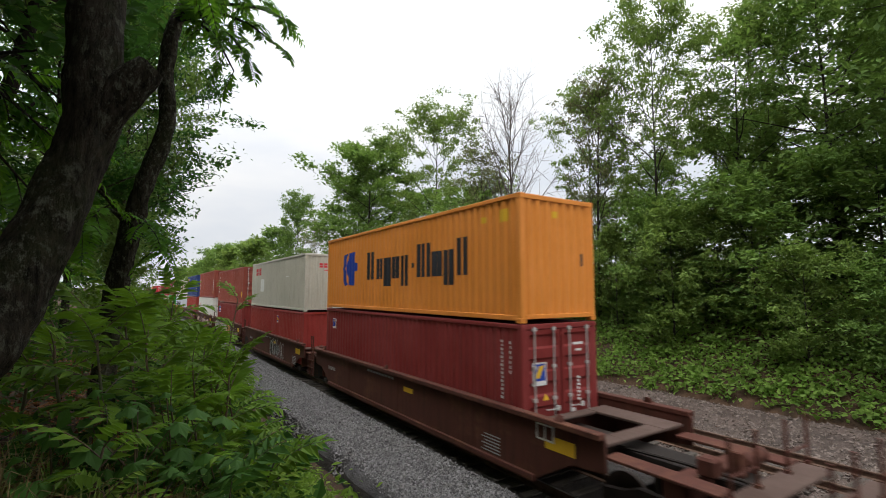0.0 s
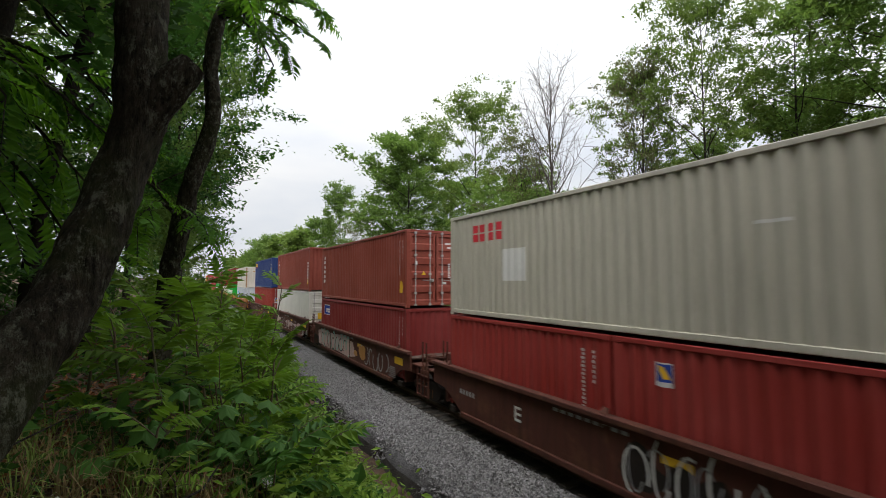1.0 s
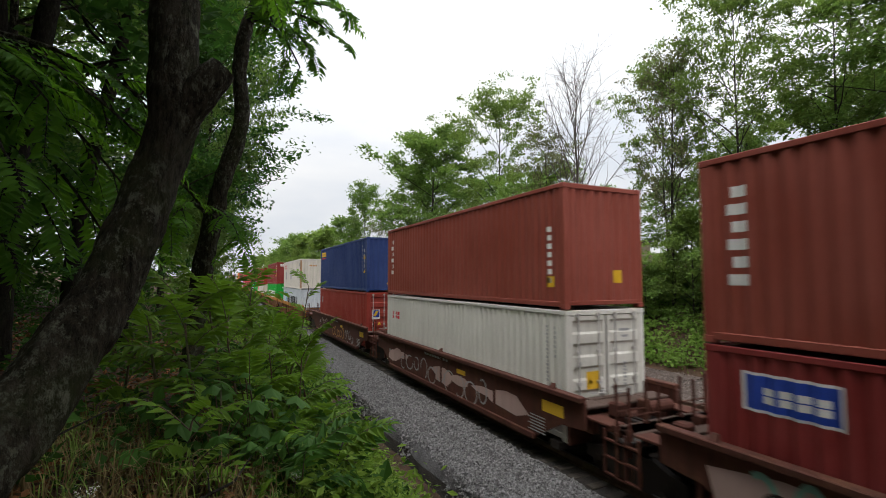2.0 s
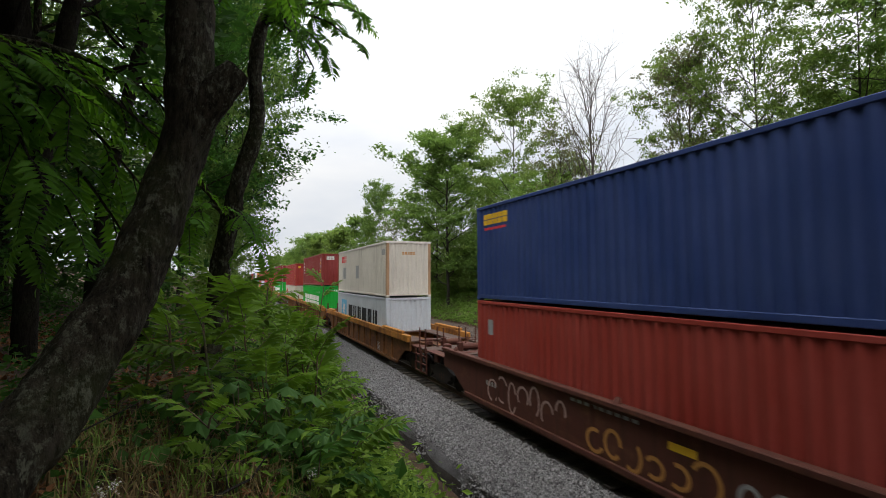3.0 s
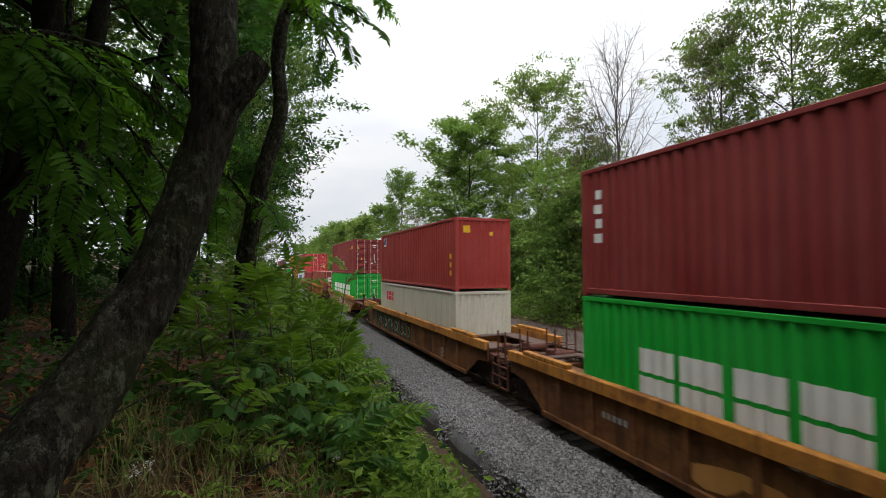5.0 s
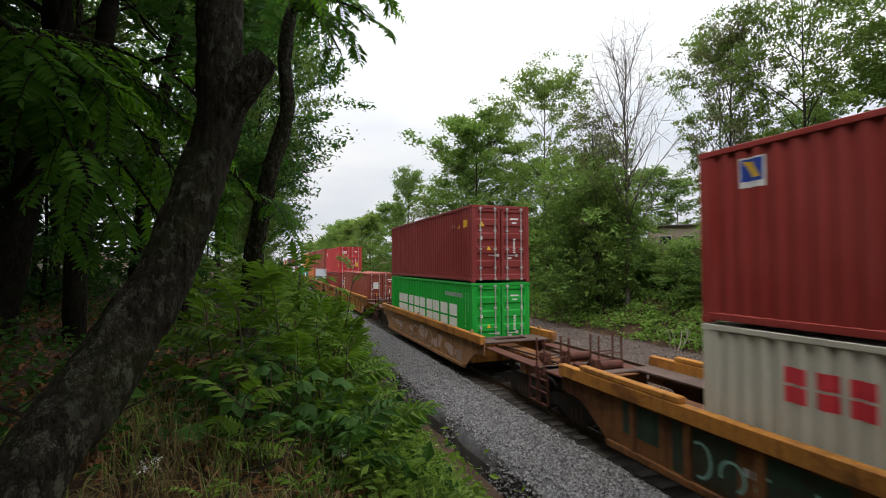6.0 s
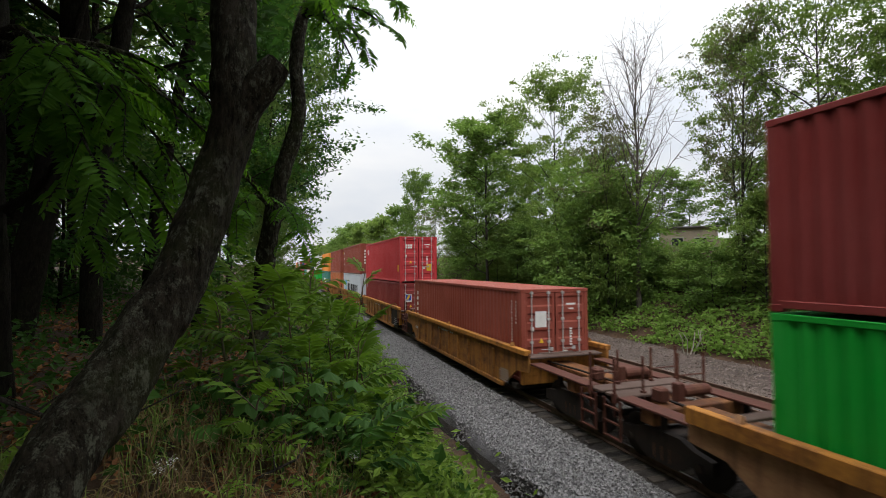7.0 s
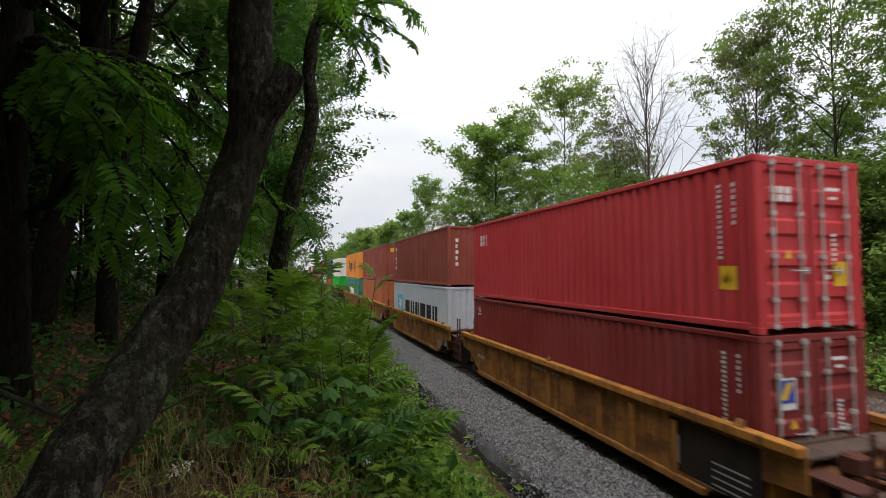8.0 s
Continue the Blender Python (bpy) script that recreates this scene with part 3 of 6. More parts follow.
def container(y0, z0, L, H, paint, end, marks, words):
    p = PAINT[paint]
    post_p = PAINT["cream_rust"] if paint == "cream" else p
    box = tagged(new("shipping_container"), words, "container", "containers on the train")
    box.location = (TRACK, y0, z0)
    MOVERS.append((box, y0, z0))
    side = cached(("side", L, H), lambda: side_mesh(L, H))
    part("side_wall", side, p, box)
    part("side_wall", side, p, box, pose(0, L, 0, 0, 0, 180))
    part("roof", cached(("roof", L, H), lambda: roof_mesh(L, H)), p, box)
    part("floor", cached(("floor", L), lambda: Buf().box(-W / 2 + 0.03, W / 2 - 0.03, 0.16, L - 0.16, 0.09, 0.15).mesh("floor")), PAINT["car_dark"], box)
    for s in (-1, 1):
        part("top_rail", cached(("top_rail", L), lambda: Buf().chamfered(-0.03, 0.03, 0.15, L - 0.15, -0.1, -0.003, 0.01).mesh("top_rail")), p, box, pose(s * (W / 2 - 0.033), 0, H))
        part("bottom_rail", cached(("bottom_rail", L), lambda: Buf().chamfered(-0.04, 0.04, 0.15, L - 0.15, 0.055, 0.175, 0.012).mesh("bottom_rail")), p, box, pose(s * (W / 2 - 0.044), 0, 0))
        for y in (0.09, L - 0.09):
            part("corner_post", cached(("post", H), lambda: Buf().chamfered(-0.078, 0.078, -0.085, 0.085, 0.1, H - 0.1, 0.02).mesh("corner_post")), post_p, box, pose(s * (W / 2 - 0.082), y, 0))
            for z in (0.06, H - 0.06):
                part("corner_casting", cached("casting", casting_mesh), p, box, pose(s * (W / 2 - 0.082), y, z))
    for y in (0.05, L - 0.05):
        part("end_header", cached("header", lambda: Buf().chamfered(-W / 2 + 0.16, W / 2 - 0.16, -0.04, 0.04, -0.12, -0.004, 0.01).mesh("end_header")), p, box, pose(0, y, H))
        part("end_sill", cached("sill", lambda: Buf().chamfered(-W / 2 + 0.16, W / 2 - 0.16, -0.04, 0.04, 0.09, 0.19, 0.01).mesh("end_sill")), p, box, pose(0, y, 0))
    plain = cached(("end", H), lambda: end_mesh(H))
    far = pose(0, L, 0, 0, 0, 180)
    part("end_wall", plain, p, box, far if end == "door" else None)
    for s in (-1, 1):
        d = part("door", cached(("door", H, s), lambda: door_mesh(H, s)), p, box, None if end == "door" else far)
        for k in (0.22, 0.78):
            x = s * (0.02 + k * (W / 2 - 0.15))
            part("lock_rod", cached(("rod", H), lambda: rod_mesh(H)), PAINT["galv"], d, pose(x, 0, 0), "galvanised locking rod")
        part("handle", cached("handle", handle_mesh), PAINT["galv"], d, pose(s * 0.25 - (0.0 if s > 0 else 0.3), 0, 1.02), "galvanised door handle")
    for face, polys, colour in marks:
        tagged(part("marking", decal_mesh(polys, face, L), PAINT[colour], box, None, colour.replace("m_", "") + " painted marking"), kind="stuff" if len(polys) > 1 else "")
    return box


def std_marks(L, H, col="m_white", door=False, tri=True):
    """Small plain code bars near the close end of the side, and on the doors."""
    out = [("side", column(0.66, H * 0.42, 0.10, H * 0.46, 15), col), ("side", column(0.40, H * 0.62, 0.07, H * 0.26, 7), col)]
    if tri:
        out.append(("side", [[(0.40, H * 0.28), (0.68, H * 0.28), (0.54, H * 0.28 + 0.2)]], "m_yellow"))
    if door:
        out += [("door", column(1.74, H * 0.38, 0.10, H * 0.2, 7) + [rect(1.62, H * 0.82, 0.34, 0.06), rect(1.7, H * 0.77, 0.2, 0.05)], col),
                ("door", [rect(0.35, H * 0.55, 0.1, 0.13), rect(1.5, H * 0.3, 0.16, 0.08)], col),
                ("door", [[(0.62, H * 0.42), (0.80, H * 0.42), (0.71, H * 0.42 + 0.15)]], "m_yellow")]
    return out


def badge(s, z, face="side", k=1.0):
    """A white-edged blue and yellow square label."""
    return [(face, [rect(s, z, 0.42 * k, 0.5 * k)], "m_white"), (face + "_2", [rect(s + 0.03 * k, z + 0.1 * k, 0.36 * k, 0.37 * k)], "m_blue"),
            (face + "_3", [[(s + 0.06 * k, z + 0.16 * k), (s + 0.2 * k, z + 0.16 * k), (s + 0.36 * k, z + 0.44 * k), (s + 0.2 * k, z + 0.42 * k)]], "m_yellow")]


LIFT = {"": 0.0, "2": 0.003, "3": 0.006}
_plain_decal = decal_mesh


def decal_mesh(polys, face, L):
    base, _, level = face.partition("_")
    me = _plain_decal(polys, base, L)
    lift = LIFT[level]
    if lift:
        for v in me.vertices:
            if base == "side":
                v.co.x -= lift
            else:
                v.co.y -= lift
    return me


# ---- well cars ----
def wheel_mesh():
    b = Buf()
    ring = [(-0.07, 0.12), (-0.07, 0.36), (-0.065, 0.455), (-0.04, 0.455), (-0.03, 0.43), (0.065, 0.42), (0.065, 0.36), (0.03, 0.33), (0.02, 0.2), (0.05, 0.12)]
    n, k = len(ring), 20
    vs = [(x, r * math.cos(2 * math.pi * i / k), r * math.sin(2 * math.pi * i / k)) for i in range(k) for x, r in ring]
    fs = [(i * n + j, i * n + j + 1, ((i + 1) % k) * n + j + 1, ((i + 1) % k) * n + j) for i in range(k) for j in range(n - 1)]
    return b.add(vs, fs).mesh("wheel")


def frame_mesh():
    o = [(-1.15, 0.36), (-1.15, 0.60), (-0.75, 0.66), (-0.45, 0.78), (0.45, 0.78), (0.75, 0.66), (1.15, 0.60), (1.15, 0.36), (0.72, 0.36), (0.40, 0.16), (-0.40, 0.16), (-0.72, 0.36)]
    return Buf().plate(o, -0.07, 0.07).mesh("side_frame")


def spring_mesh():
    b = Buf()
    for y in (-0.2, 0.0, 0.2):
        b.tube([(0, y, 0.22), (0, y, 0.5)], 0.075, 8)
    return b.mesh("spring_set")


def bogie(car, y):
    t = part("bogie", cached("bolster", lambda: Buf().chamfered(-1.05, 1.05, -0.2, 0.2, 0.45, 0.74, 0.03).mesh("bolster")), PAINT["car_dark"], car, pose(0, y, 0), "grimy cast-steel bogie")
    for s in (-1, 1):
        part("side_frame", cached("sideframe", frame_mesh), PAINT["car_dark"], t, pose(s * 1.02, 0, 0))
        part("spring_set", cached("springs", spring_mesh), PAINT["car_rust"], t, pose(s * 1.02, 0, 0))
        for a in (-0.89, 0.89):
            part("wheel", cached("wheel", wheel_mesh), PAINT["car_dark"], t, pose(s * 0.75, a, 0.42, 0, 0, 0 if s < 0 else 180))
    for a in (-0.89, 0.89):
        part("axle", cached("axle", lambda: Buf().tube([(-1.12, 0, 0.42), (1.12, 0, 0.42)], 0.08, 10).mesh("axle")), PAINT["car_dark"], t, pose(0, a, 0))


def well_car(y0, style, over, near, far, far_bogie, extra=(), over_far=None):
    """One well. over: how far the well reaches past the box at each end; near, far: metres from the box to the end of the platform."""
    over_far = over if over_far is None else over_far
    side_p = {"brown": "car_brown", "yellow": "car_rust", "tan": "car_tan", "ochre": "car_ochre"}[style]
    top_p = {"brown": "car_brown", "yellow": "car_yellow", "tan": "car_yellow", "ochre": "car_yellow"}[style]
    words = {"brown": "rusty reddish-brown articulated well car with graffiti-marked sides", "yellow": "rust-streaked yellow well car with ribbed sides",
             "tan": "faded tan well car with sprayed strokes and yellow top chord", "ochre": "dirty ochre well car with ribbed sides and a black end panel"}[style]
    car = tagged(new("well_car"), words, "rail car", "well cars of the train")
    car.location = (TRACK, y0, 0)
    MOVERS.append((car, y0, 0))
    zt, zb = (1.58, 0.36) if style == "brown" else (1.56, 0.26)
    a, b = -over, FT40 + over_far
    for s in (-1, 1):
        outline = [(a + 1.2, zb), (b - 1.2, zb), (b - 0.25, 0.88), (b + 0.5, 0.95), (b + 0.5, zt - 0.1), (b + 0.45, zt), (a - 0.45, zt), (a - 0.5, zt - 0.1), (a - 0.5, 0.95), (a + 0.25, 0.88)]
        part("side_sill", cached(("sill", style, over, over_far, s), lambda: Buf().plate(outline, s * 1.36 - 0.03, s * 1.36 + 0.03).mesh("side_sill")), PAINT[side_p], car)
        chord = Buf().chamfered(s * 1.41 - 0.1, s * 1.41 + 0.1, a - 0.47, b + 0.47, zt - {"brown": 0.08, "ochre": 0.12}.get(style, 0.25), zt + 0.03, 0.015)
        part("top_chord", cached(("chord", style, over, over_far, s), lambda: chord.mesh("top_chord")), PAINT[top_p], car)
        if style == "yellow":
            for y_in, y_out in ((-0.25, a + 0.35), (FT40 + 0.25, b - 0.35)):
                part("raised_guide", Buf().chamfered(s * 1.41 - 0.095, s * 1.41 + 0.095, min(y_in, y_out), max(y_in, y_out), zt + 0.032, zt + 0.15, 0.02), PAINT[top_p], car)
        part("bottom_chord", cached(("bchord", style, over, over_far, s), lambda: Buf().chamfered(s * 1.39 - 0.07, s * 1.39 + 0.07, a + 1.2, b - 1.2, zb - 0.06, zb + 0.07, 0.012).mesh("bottom_chord")), PAINT[side_p], car)
        n = {"brown": 3, "tan": 6, "yellow": 12, "ochre": 9}[style]
        for i in range(n):
            y = a + 1.3 + (b - a - 2.6) * (i + 0.5) / n
            part("side_rib", cached(("rib", style), lambda: Buf().chamfered(-0.035, 0.035, -0.07, 0.07, zb + 0.08, zt - (0.18 if style == "brown" else 0.26), 0.01).mesh("side_rib")), PAINT[side_p], car, pose(s * (1.42 if style in ("yellow", "ochre") else 1.37), y, 0))
        for y in (a + 0.5, FT40 / 2, b - 0.5):
            part("guide_post", cached("guide", lambda: Buf().add([(-0.05, -0.09, 0), (0.05, -0.09, 0), (0.05, 0.09, 0), (-0.05, 0.09, 0), (0.03, -0.06, 0.11), (0.06, -0.06, 0.11), (0.06, 0.06, 0.11), (0.03, 0.06, 0.11)],
                 [(0, 3, 2, 1), (4, 5, 6, 7), (0, 1, 5, 4), (1, 2, 6, 5), (2, 3, 7, 6), (3, 0, 4, 7)]).mesh("guide_post")), PAINT[side_p], car, pose(s * 1.42, y, zt + 0.03, 0, 0, 0 if s < 0 else 180))
    for i in range(9):
        y = 0.3 + (FT40 - 0.6) * i / 8
        part("cross_bearer", cached("bearer", lambda: Buf().chamfered(-1.33, 1.33, -0.16, 0.16, 0.26, 0.435, 0.01).mesh("cross_bearer")), PAINT["car_dark"], car, pose(0, y, 0))
    for sgn, edge, reach in ((-1, a, near), (1, b, far)):
        e0, e1 = (edge, -reach) if sgn < 0 else (edge, FT40 + reach)
        inner = -0.12 if sgn < 0 else FT40 + 0.12
        lo, hi = min(e0, e1), max(e0, e1)
        part("center_sill", Buf().chamfered(-0.34, 0.34, min(inner, e1), max(inner, e1), 0.78, 1.1, 0.02), PAINT["car_dark"] if style == "brown" else PAINT["car_rust"], car)
        part("end_bulkhead", Buf().chamfered(-1.3, 1.3, inner - 0.05, inner + 0.05, 0.45, 1.3, 0.02), PAINT[top_p], car)
        shelf = e0 + sgn * 0.35
        s0, s1 = min(inner, shelf), max(inner, shelf)
        for x0, x1 in ((-1.28, -0.62), (0.62, 1.28)):
            part("side_shelf", Buf().chamfered(x0, x1, s0, s1, 1.3, 1.36, 0.012), PAINT["deck"], car)
        part("cross_shelf", Buf().chamfered(-0.615, 0.615, s0, s0 + 0.4, 1.3, 1.355, 0.012), PAINT["deck"], car)
        part("cross_shelf", Buf().chamfered(-0.615, 0.615, max(s0 + 0.5, s1 - 0.3), max(s1, s0 + 0.8), 1.3, 1.355, 0.012), PAINT["deck"], car)
        part("bolster_beam", Buf().chamfered(-1.22, 1.22, e1 - sgn * 1.0 - 0.18, e1 - sgn * 1.0 + 0.18, 0.86, 1.16, 0.02), PAINT["car_brown"] if style == "brown" else PAINT["car_rust"], car)
        part("crossover_plate", Buf().chamfered(-1.25, 1.25, e1 - 0.24, e1 + 0.24, 1.14, 1.2, 0.012), PAINT["deck"], car)
        for x in (-1.1, 1.1):
            part("walk_plank", Buf().chamfered(x - 0.2, x + 0.2, min(shelf + sgn * 0.05, e1 - sgn * 0.26), max(shelf + sgn * 0.05, e1 - sgn * 0.26), 1.16, 1.21, 0.01), PAINT["car_brown"], car)
            part("walk_bracket", Buf().chamfered(x - 0.05, x + 0.05, (lo + hi) / 2 - 0.06, (lo + hi) / 2 + 0.06, 0.85, 1.155, 0.01), PAINT["car_dark"], car)
        tip = e1 - sgn * 0.12
        for x in (-1.28, -0.5, 0.5, 1.28):
            part("stanchion", cached("stanchion", lambda: Buf().tube([(0, 0, 0.75), (0, 0, 2.02)], 0.03, 8).box(-0.045, 0.045, -0.045, 0.045, 1.05, 1.25).mesh("stanchion")), PAINT["car_brown"], car, pose(x, tip, 0))
        for x in (-0.89, 0.89):
            part("grab_rail", cached("grab", lambda: Buf().tube([(-0.39, 0, 1.5), (0.39, 0, 1.5)], 0.018, 6).mesh("grab_rail")), PAINT["car_brown"], car, pose(x, tip, 0))
        part("step_ladder", cached(("steps", style), lambda: step_mesh()), PAINT["car_brown"], car, pose(0, tip, 0))
        part("brake_cylinder", Buf().tube([(0.1, e1 - sgn * 0.62, 1.3), (0.8, e1 - sgn * 0.62, 1.3)], 0.13, 12), PAINT["car_brown"], car)
        part("brake_bracket", Buf().chamfered(-0.1, 0.1, e1 - sgn * 0.62 - 0.1, e1 - sgn * 0.62 + 0.1, 1.1, 1.5, 0.02), PAINT["car_brown"], car)
        part("brake_pipe", Buf().tube([(-0.45, e0, 1.14), (-0.45, (e0 + e1) / 2, 1.2), (-0.3, e1 - sgn * 0.4, 1.16), (-0.2, e1, 1.0)], 0.03, 6), PAINT["car_dark"], car)
        part("air_valve", Buf().chamfered(-0.75, -0.48, e1 - sgn * 0.75 - 0.15, e1 - sgn * 0.75 + 0.15, 1.18, 1.48, 0.04), PAINT["car_brown"], car)
        if reach > 2.0:
            part("coupler", Buf().chamfered(-0.13, 0.13, min(e1, e1 + sgn * 0.5), max(e1, e1 + sgn * 0.5), 0.74, 0.98, 0.03), PAINT["car_dark"], car)
            part("coupler_knuckle", Buf().chamfered(-0.2, 0.2, e1 + sgn * 0.52 - 0.14, e1 + sgn * 0.52 + 0.14, 0.68, 1.02, 0.05), PAINT["car_dark"], car)
            part("air_hose", Buf().tube([(0.35, e1, 0.8), (0.38, e1 + sgn * 0.2, 0.5), (0.3, e1 + sgn * 0.45, 0.42)], 0.03, 6), PAINT["car_dark"], car)
    bogie(car, -near + (0.0 if near < 2.0 else 1.25))
    if far_bogie:
        bogie(car, FT40 + far - (0.0 if far < 2.0 else 1.25))
    if style == "brown":
        part("marking", flat_marks([rect(a + 0.15, zb + 0.66, 0.75, 0.26)]), PAINT["m_yellow"], car, None, "yellow reflective panel")
        part("marking", flat_marks([rect(4.4, zb + 0.75, 0.55, 0.14)]), PAINT["m_yellow"], car, None, "small yellow reflector")
    for level, (polys, colour) in enumerate(extra):
        tagged(part("marking", flat_marks(polys, level + 1), PAINT[colour], car, None, colour.replace("m_", "").replace("car_", "") + " sprayed or painted marking"), kind="stuff")
    small = [rect(5.6 + 0.22 * k, zb + 0.98, 0.15, 0.07) for k in range(9)] + [rect(0.55, zb + 0.12 + 0.07 * k, 0.65 - 0.1 * (k % 2), 0.03) for k in range(6)] + [rect(10.6 + 0.16 * k, zb + 0.55, 0.1, 0.13) for k in range(5)]
    tagged(part("marking", flat_marks(small), PAINT["m_grey"], car, None, "faded white data marking"), kind="stuff")
    return car


def step_mesh():
    b = Buf()
    for dy in (-0.26, 0.26):
        b.box(-1.37, -1.32, dy - 0.02, dy + 0.02, 0.3, 1.14)
    for z in (0.3, 0.62, 0.94):
        b.box(-1.38, -1.31, -0.28, 0.28, z, z + 0.035)
    return b.mesh("step_ladder")


def flat_marks(polys, level=0):
    vs, fs = [], []
    for p in polys:
        fs.append(tuple(range(len(vs), len(vs) + len(p))))
        vs += [(-1.394 - 0.004 * level - 0.0006 * (len(fs) % 5), y, z) for y, z in p]
    return Buf().add(vs, fs)


def scrawl(y, z, w, h, n, seed, thick=0.07):
    """Loose strokes of spray paint, no letters."""
    r = random.Random(seed)
    out = []
    for i in range(n):
        cy, cz = y + w * (i + 0.5) / n, z + h * r.uniform(0.35, 0.6)
        ry, rz = w / n * r.uniform(0.35, 0.6), h * r.uniform(0.3, 0.5)
        a0, sweep = r.uniform(0, 6.28), r.uniform(3.0, 5.6)
        k = 12
        for j in range(k):
            a, b = a0 + sweep * j / k, a0 + sweep * (j + 1) / k
            out.append([(cy + ry * math.cos(a), cz + rz * math.sin(a)), (cy + ry * math.cos(b), cz + rz * math.sin(b)),
                        (cy + (ry - thick) * math.cos(b), cz + (rz - thick) * math.sin(b)), (cy + (ry - thick) * math.cos(a), cz + (rz - thick) * math.sin(a))])
    return out


def blobs(y, z, w, h, n, seed):
    r = random.Random(seed)
    out = []
    for i in range(n):
        cy, cz = y + w * r.random(), z + h * (0.3 + 0.4 * r.random())
        ry, rz = w / n * r.uniform(0.5, 1.0), h * r.uniform(0.15, 0.32)
        out.append([(cy + ry * math.cos(a) * r.uniform(0.7, 1.1), cz + rz * math.sin(a) * r.uniform(0.7, 1.1)) for a in [2 * math.pi * k / 9 for k in range(9)]])
    return out


# ---- the stacks: near end at the start, car style, lower and upper boxes ----
LOAD = 0.44
well_car(7.62 - 22.0, "brown", 0.25, 1.62, 4.6, True, (), 1.7)
GRAF_B = [(blobs(2.9, 0.36, 2.6, 1.15, 5, 2), "car_dark"), (scrawl(2.7, 0.40, 3.0, 1.12, 6, 3, 0.05), "m_white"), (scrawl(2.75, 0.45, 2.9, 0.9, 7, 6, 0.03), "m_grey")]
GRAF_C = [([[(5.2, 0.62), (6.4, 0.45), (8.2, 0.5), (10.0, 0.44), (11.9, 0.5), (12.1, 1.2), (11.0, 1.36), (9.0, 1.28), (7.2, 1.38), (5.6, 1.2)]], "m_pink"), (scrawl(6.0, 0.35, 5.6, 1.1, 9, 5, 0.1), "m_mint"), (scrawl(1.2, 0.4, 3.4, 0.9, 6, 6, 0.06), "m_grey"), (blobs(3.4, 0.4, 3.0, 0.9, 5, 8), "m_amber"), (scrawl(6.4, 0.4, 5.0, 1.0, 7, 9, 0.05), "car_dark")]
GRAF_D = [(blobs(1.0, 0.35, 10.0, 0.9, 9, 14), "m_pink"), (scrawl(3.0, 0.4, 7.0, 0.8, 10, 15, 0.05), "m_grey")]
GRAF_U = [(scrawl(1.9, 0.45, 1.9, 0.85, 4, 21, 0.07), "m_grey"), (scrawl(7.6, 0.45, 3.6, 0.9, 7, 22, 0.06), "m_pink"), (scrawl(4.0, 0.4, 3.0, 0.7, 6, 23, 0.08), "m_amber")]
GRAF_G = [(blobs(1.5, 0.3, 9.5, 0.9, 12, 31), "m_pink"), (scrawl(2.0, 0.32, 9.0, 0.85, 9, 32, 0.06), "m_amber"), (scrawl(4.0, 0.3, 6.0, 0.8, 6, 33, 0.04), "m_grey")]
well_car(7.62, "brown", 1.7, 4.3, 1.62, True, [([rect(-1.05, 1.15, 0.48, 0.32)], "m_white"), ([rect(-1.0, 1.19, 0.17, 0.24), rect(-0.79, 1.19, 0.17, 0.24)], "car_brown")], 0.25)
well_car(23.05, "brown", 0.25, 1.62, 1.62, True, GRAF_B + [([rect(8.76, 0.8, 0.06, 0.34)] + [rect(8.58, z, 0.18, 0.06) for z in (0.8, 0.94, 1.08)], "m_white")])
well_car(38.5, "brown", 0.25, 1.62, 1.62, True, GRAF_C)
well_car(54.0, "brown", 0.25, 1.62, 1.62, True, GRAF_D)
well_car(69.55, "brown", 0.25, 1.62, 4.4, True, GRAF_U, 1.7)
well_car(91.53, "yellow", 3.5, 5.0, 3.75, True, (), 2.6)
well_car(111.27, "yellow", 2.6, 3.75, 3.75, True, [(blobs(8.0, 0.3, 2.0, 0.7, 2, 41), "m_amber")])
well_car(131.19, "yellow", 2.6, 3.75, 5.0, True, [([rect(13.0, 0.62, 0.95, 0.62)] + [rect(11.45 - 1.55 * k, 0.36, 1.25, 0.88) for k in range(5)], "dark_green"), (scrawl(5.4, 0.4, 7.0, 0.7, 12, 42, 0.05), "m_mint")], 3.4)
well_car(153.21, "tan", 0.9, 4.7, 3.6, True, GRAF_G)
well_car(173.2, "ochre", 0.25, 3.6, 1.62, True)
well_car(188.81, "ochre", 0.25, 1.62, 1.62, True, [([rect(-0.1, 0.4, 1.85, 0.95)], "car_dark"), ([rect(1.5, 0.55, 0.12, 0.5)] + [rect(0.1, 0.45 + 0.12 * k, 0.7, 0.035) for k in range(4)], "m_grey")])
well_car(204.3, "ochre", 0.25, 1.62, 1.62, True)
well_car(219.8, "ochre", 0.25, 1.62, 1.62, True)
well_car(235.3, "ochre", 0.25, 1.62, 4.6, True)

EMBLEM = [[(10.52, 1.6), (10.3, 2.15), (9.95, 2.18), (10.25, 1.62), (9.95, 0.95), (10.25, 0.92)], [(9.85, 2.18), (9.2, 2.22), (9.35, 1.85), (8.96, 1.72), (8.96, 1.5), (9.35, 1.45), (9.25, 0.92), (9.8, 0.95), (10.1, 1.6)]]
STAR_C, STAR_R = (10.18, 1.56), 0.5
STAR = [(STAR_C[0] + STAR_R * (1 if k % 2 == 0 else 0.42) * math.sin(math.pi * k / 7), STAR_C[1] + STAR_R * (1 if k % 2 == 0 else 0.42) * math.cos(math.pi * k / 7)) for k in range(14)]
STAR_MARK = [("side", [rect(9.41, 1.0, 1.55, 1.12)], "m_sky"), ("side_2", [STAR], "m_white"), ("side", strokes(1.66, 0.75, 7.3, 1.1, CAPS), "m_black")]
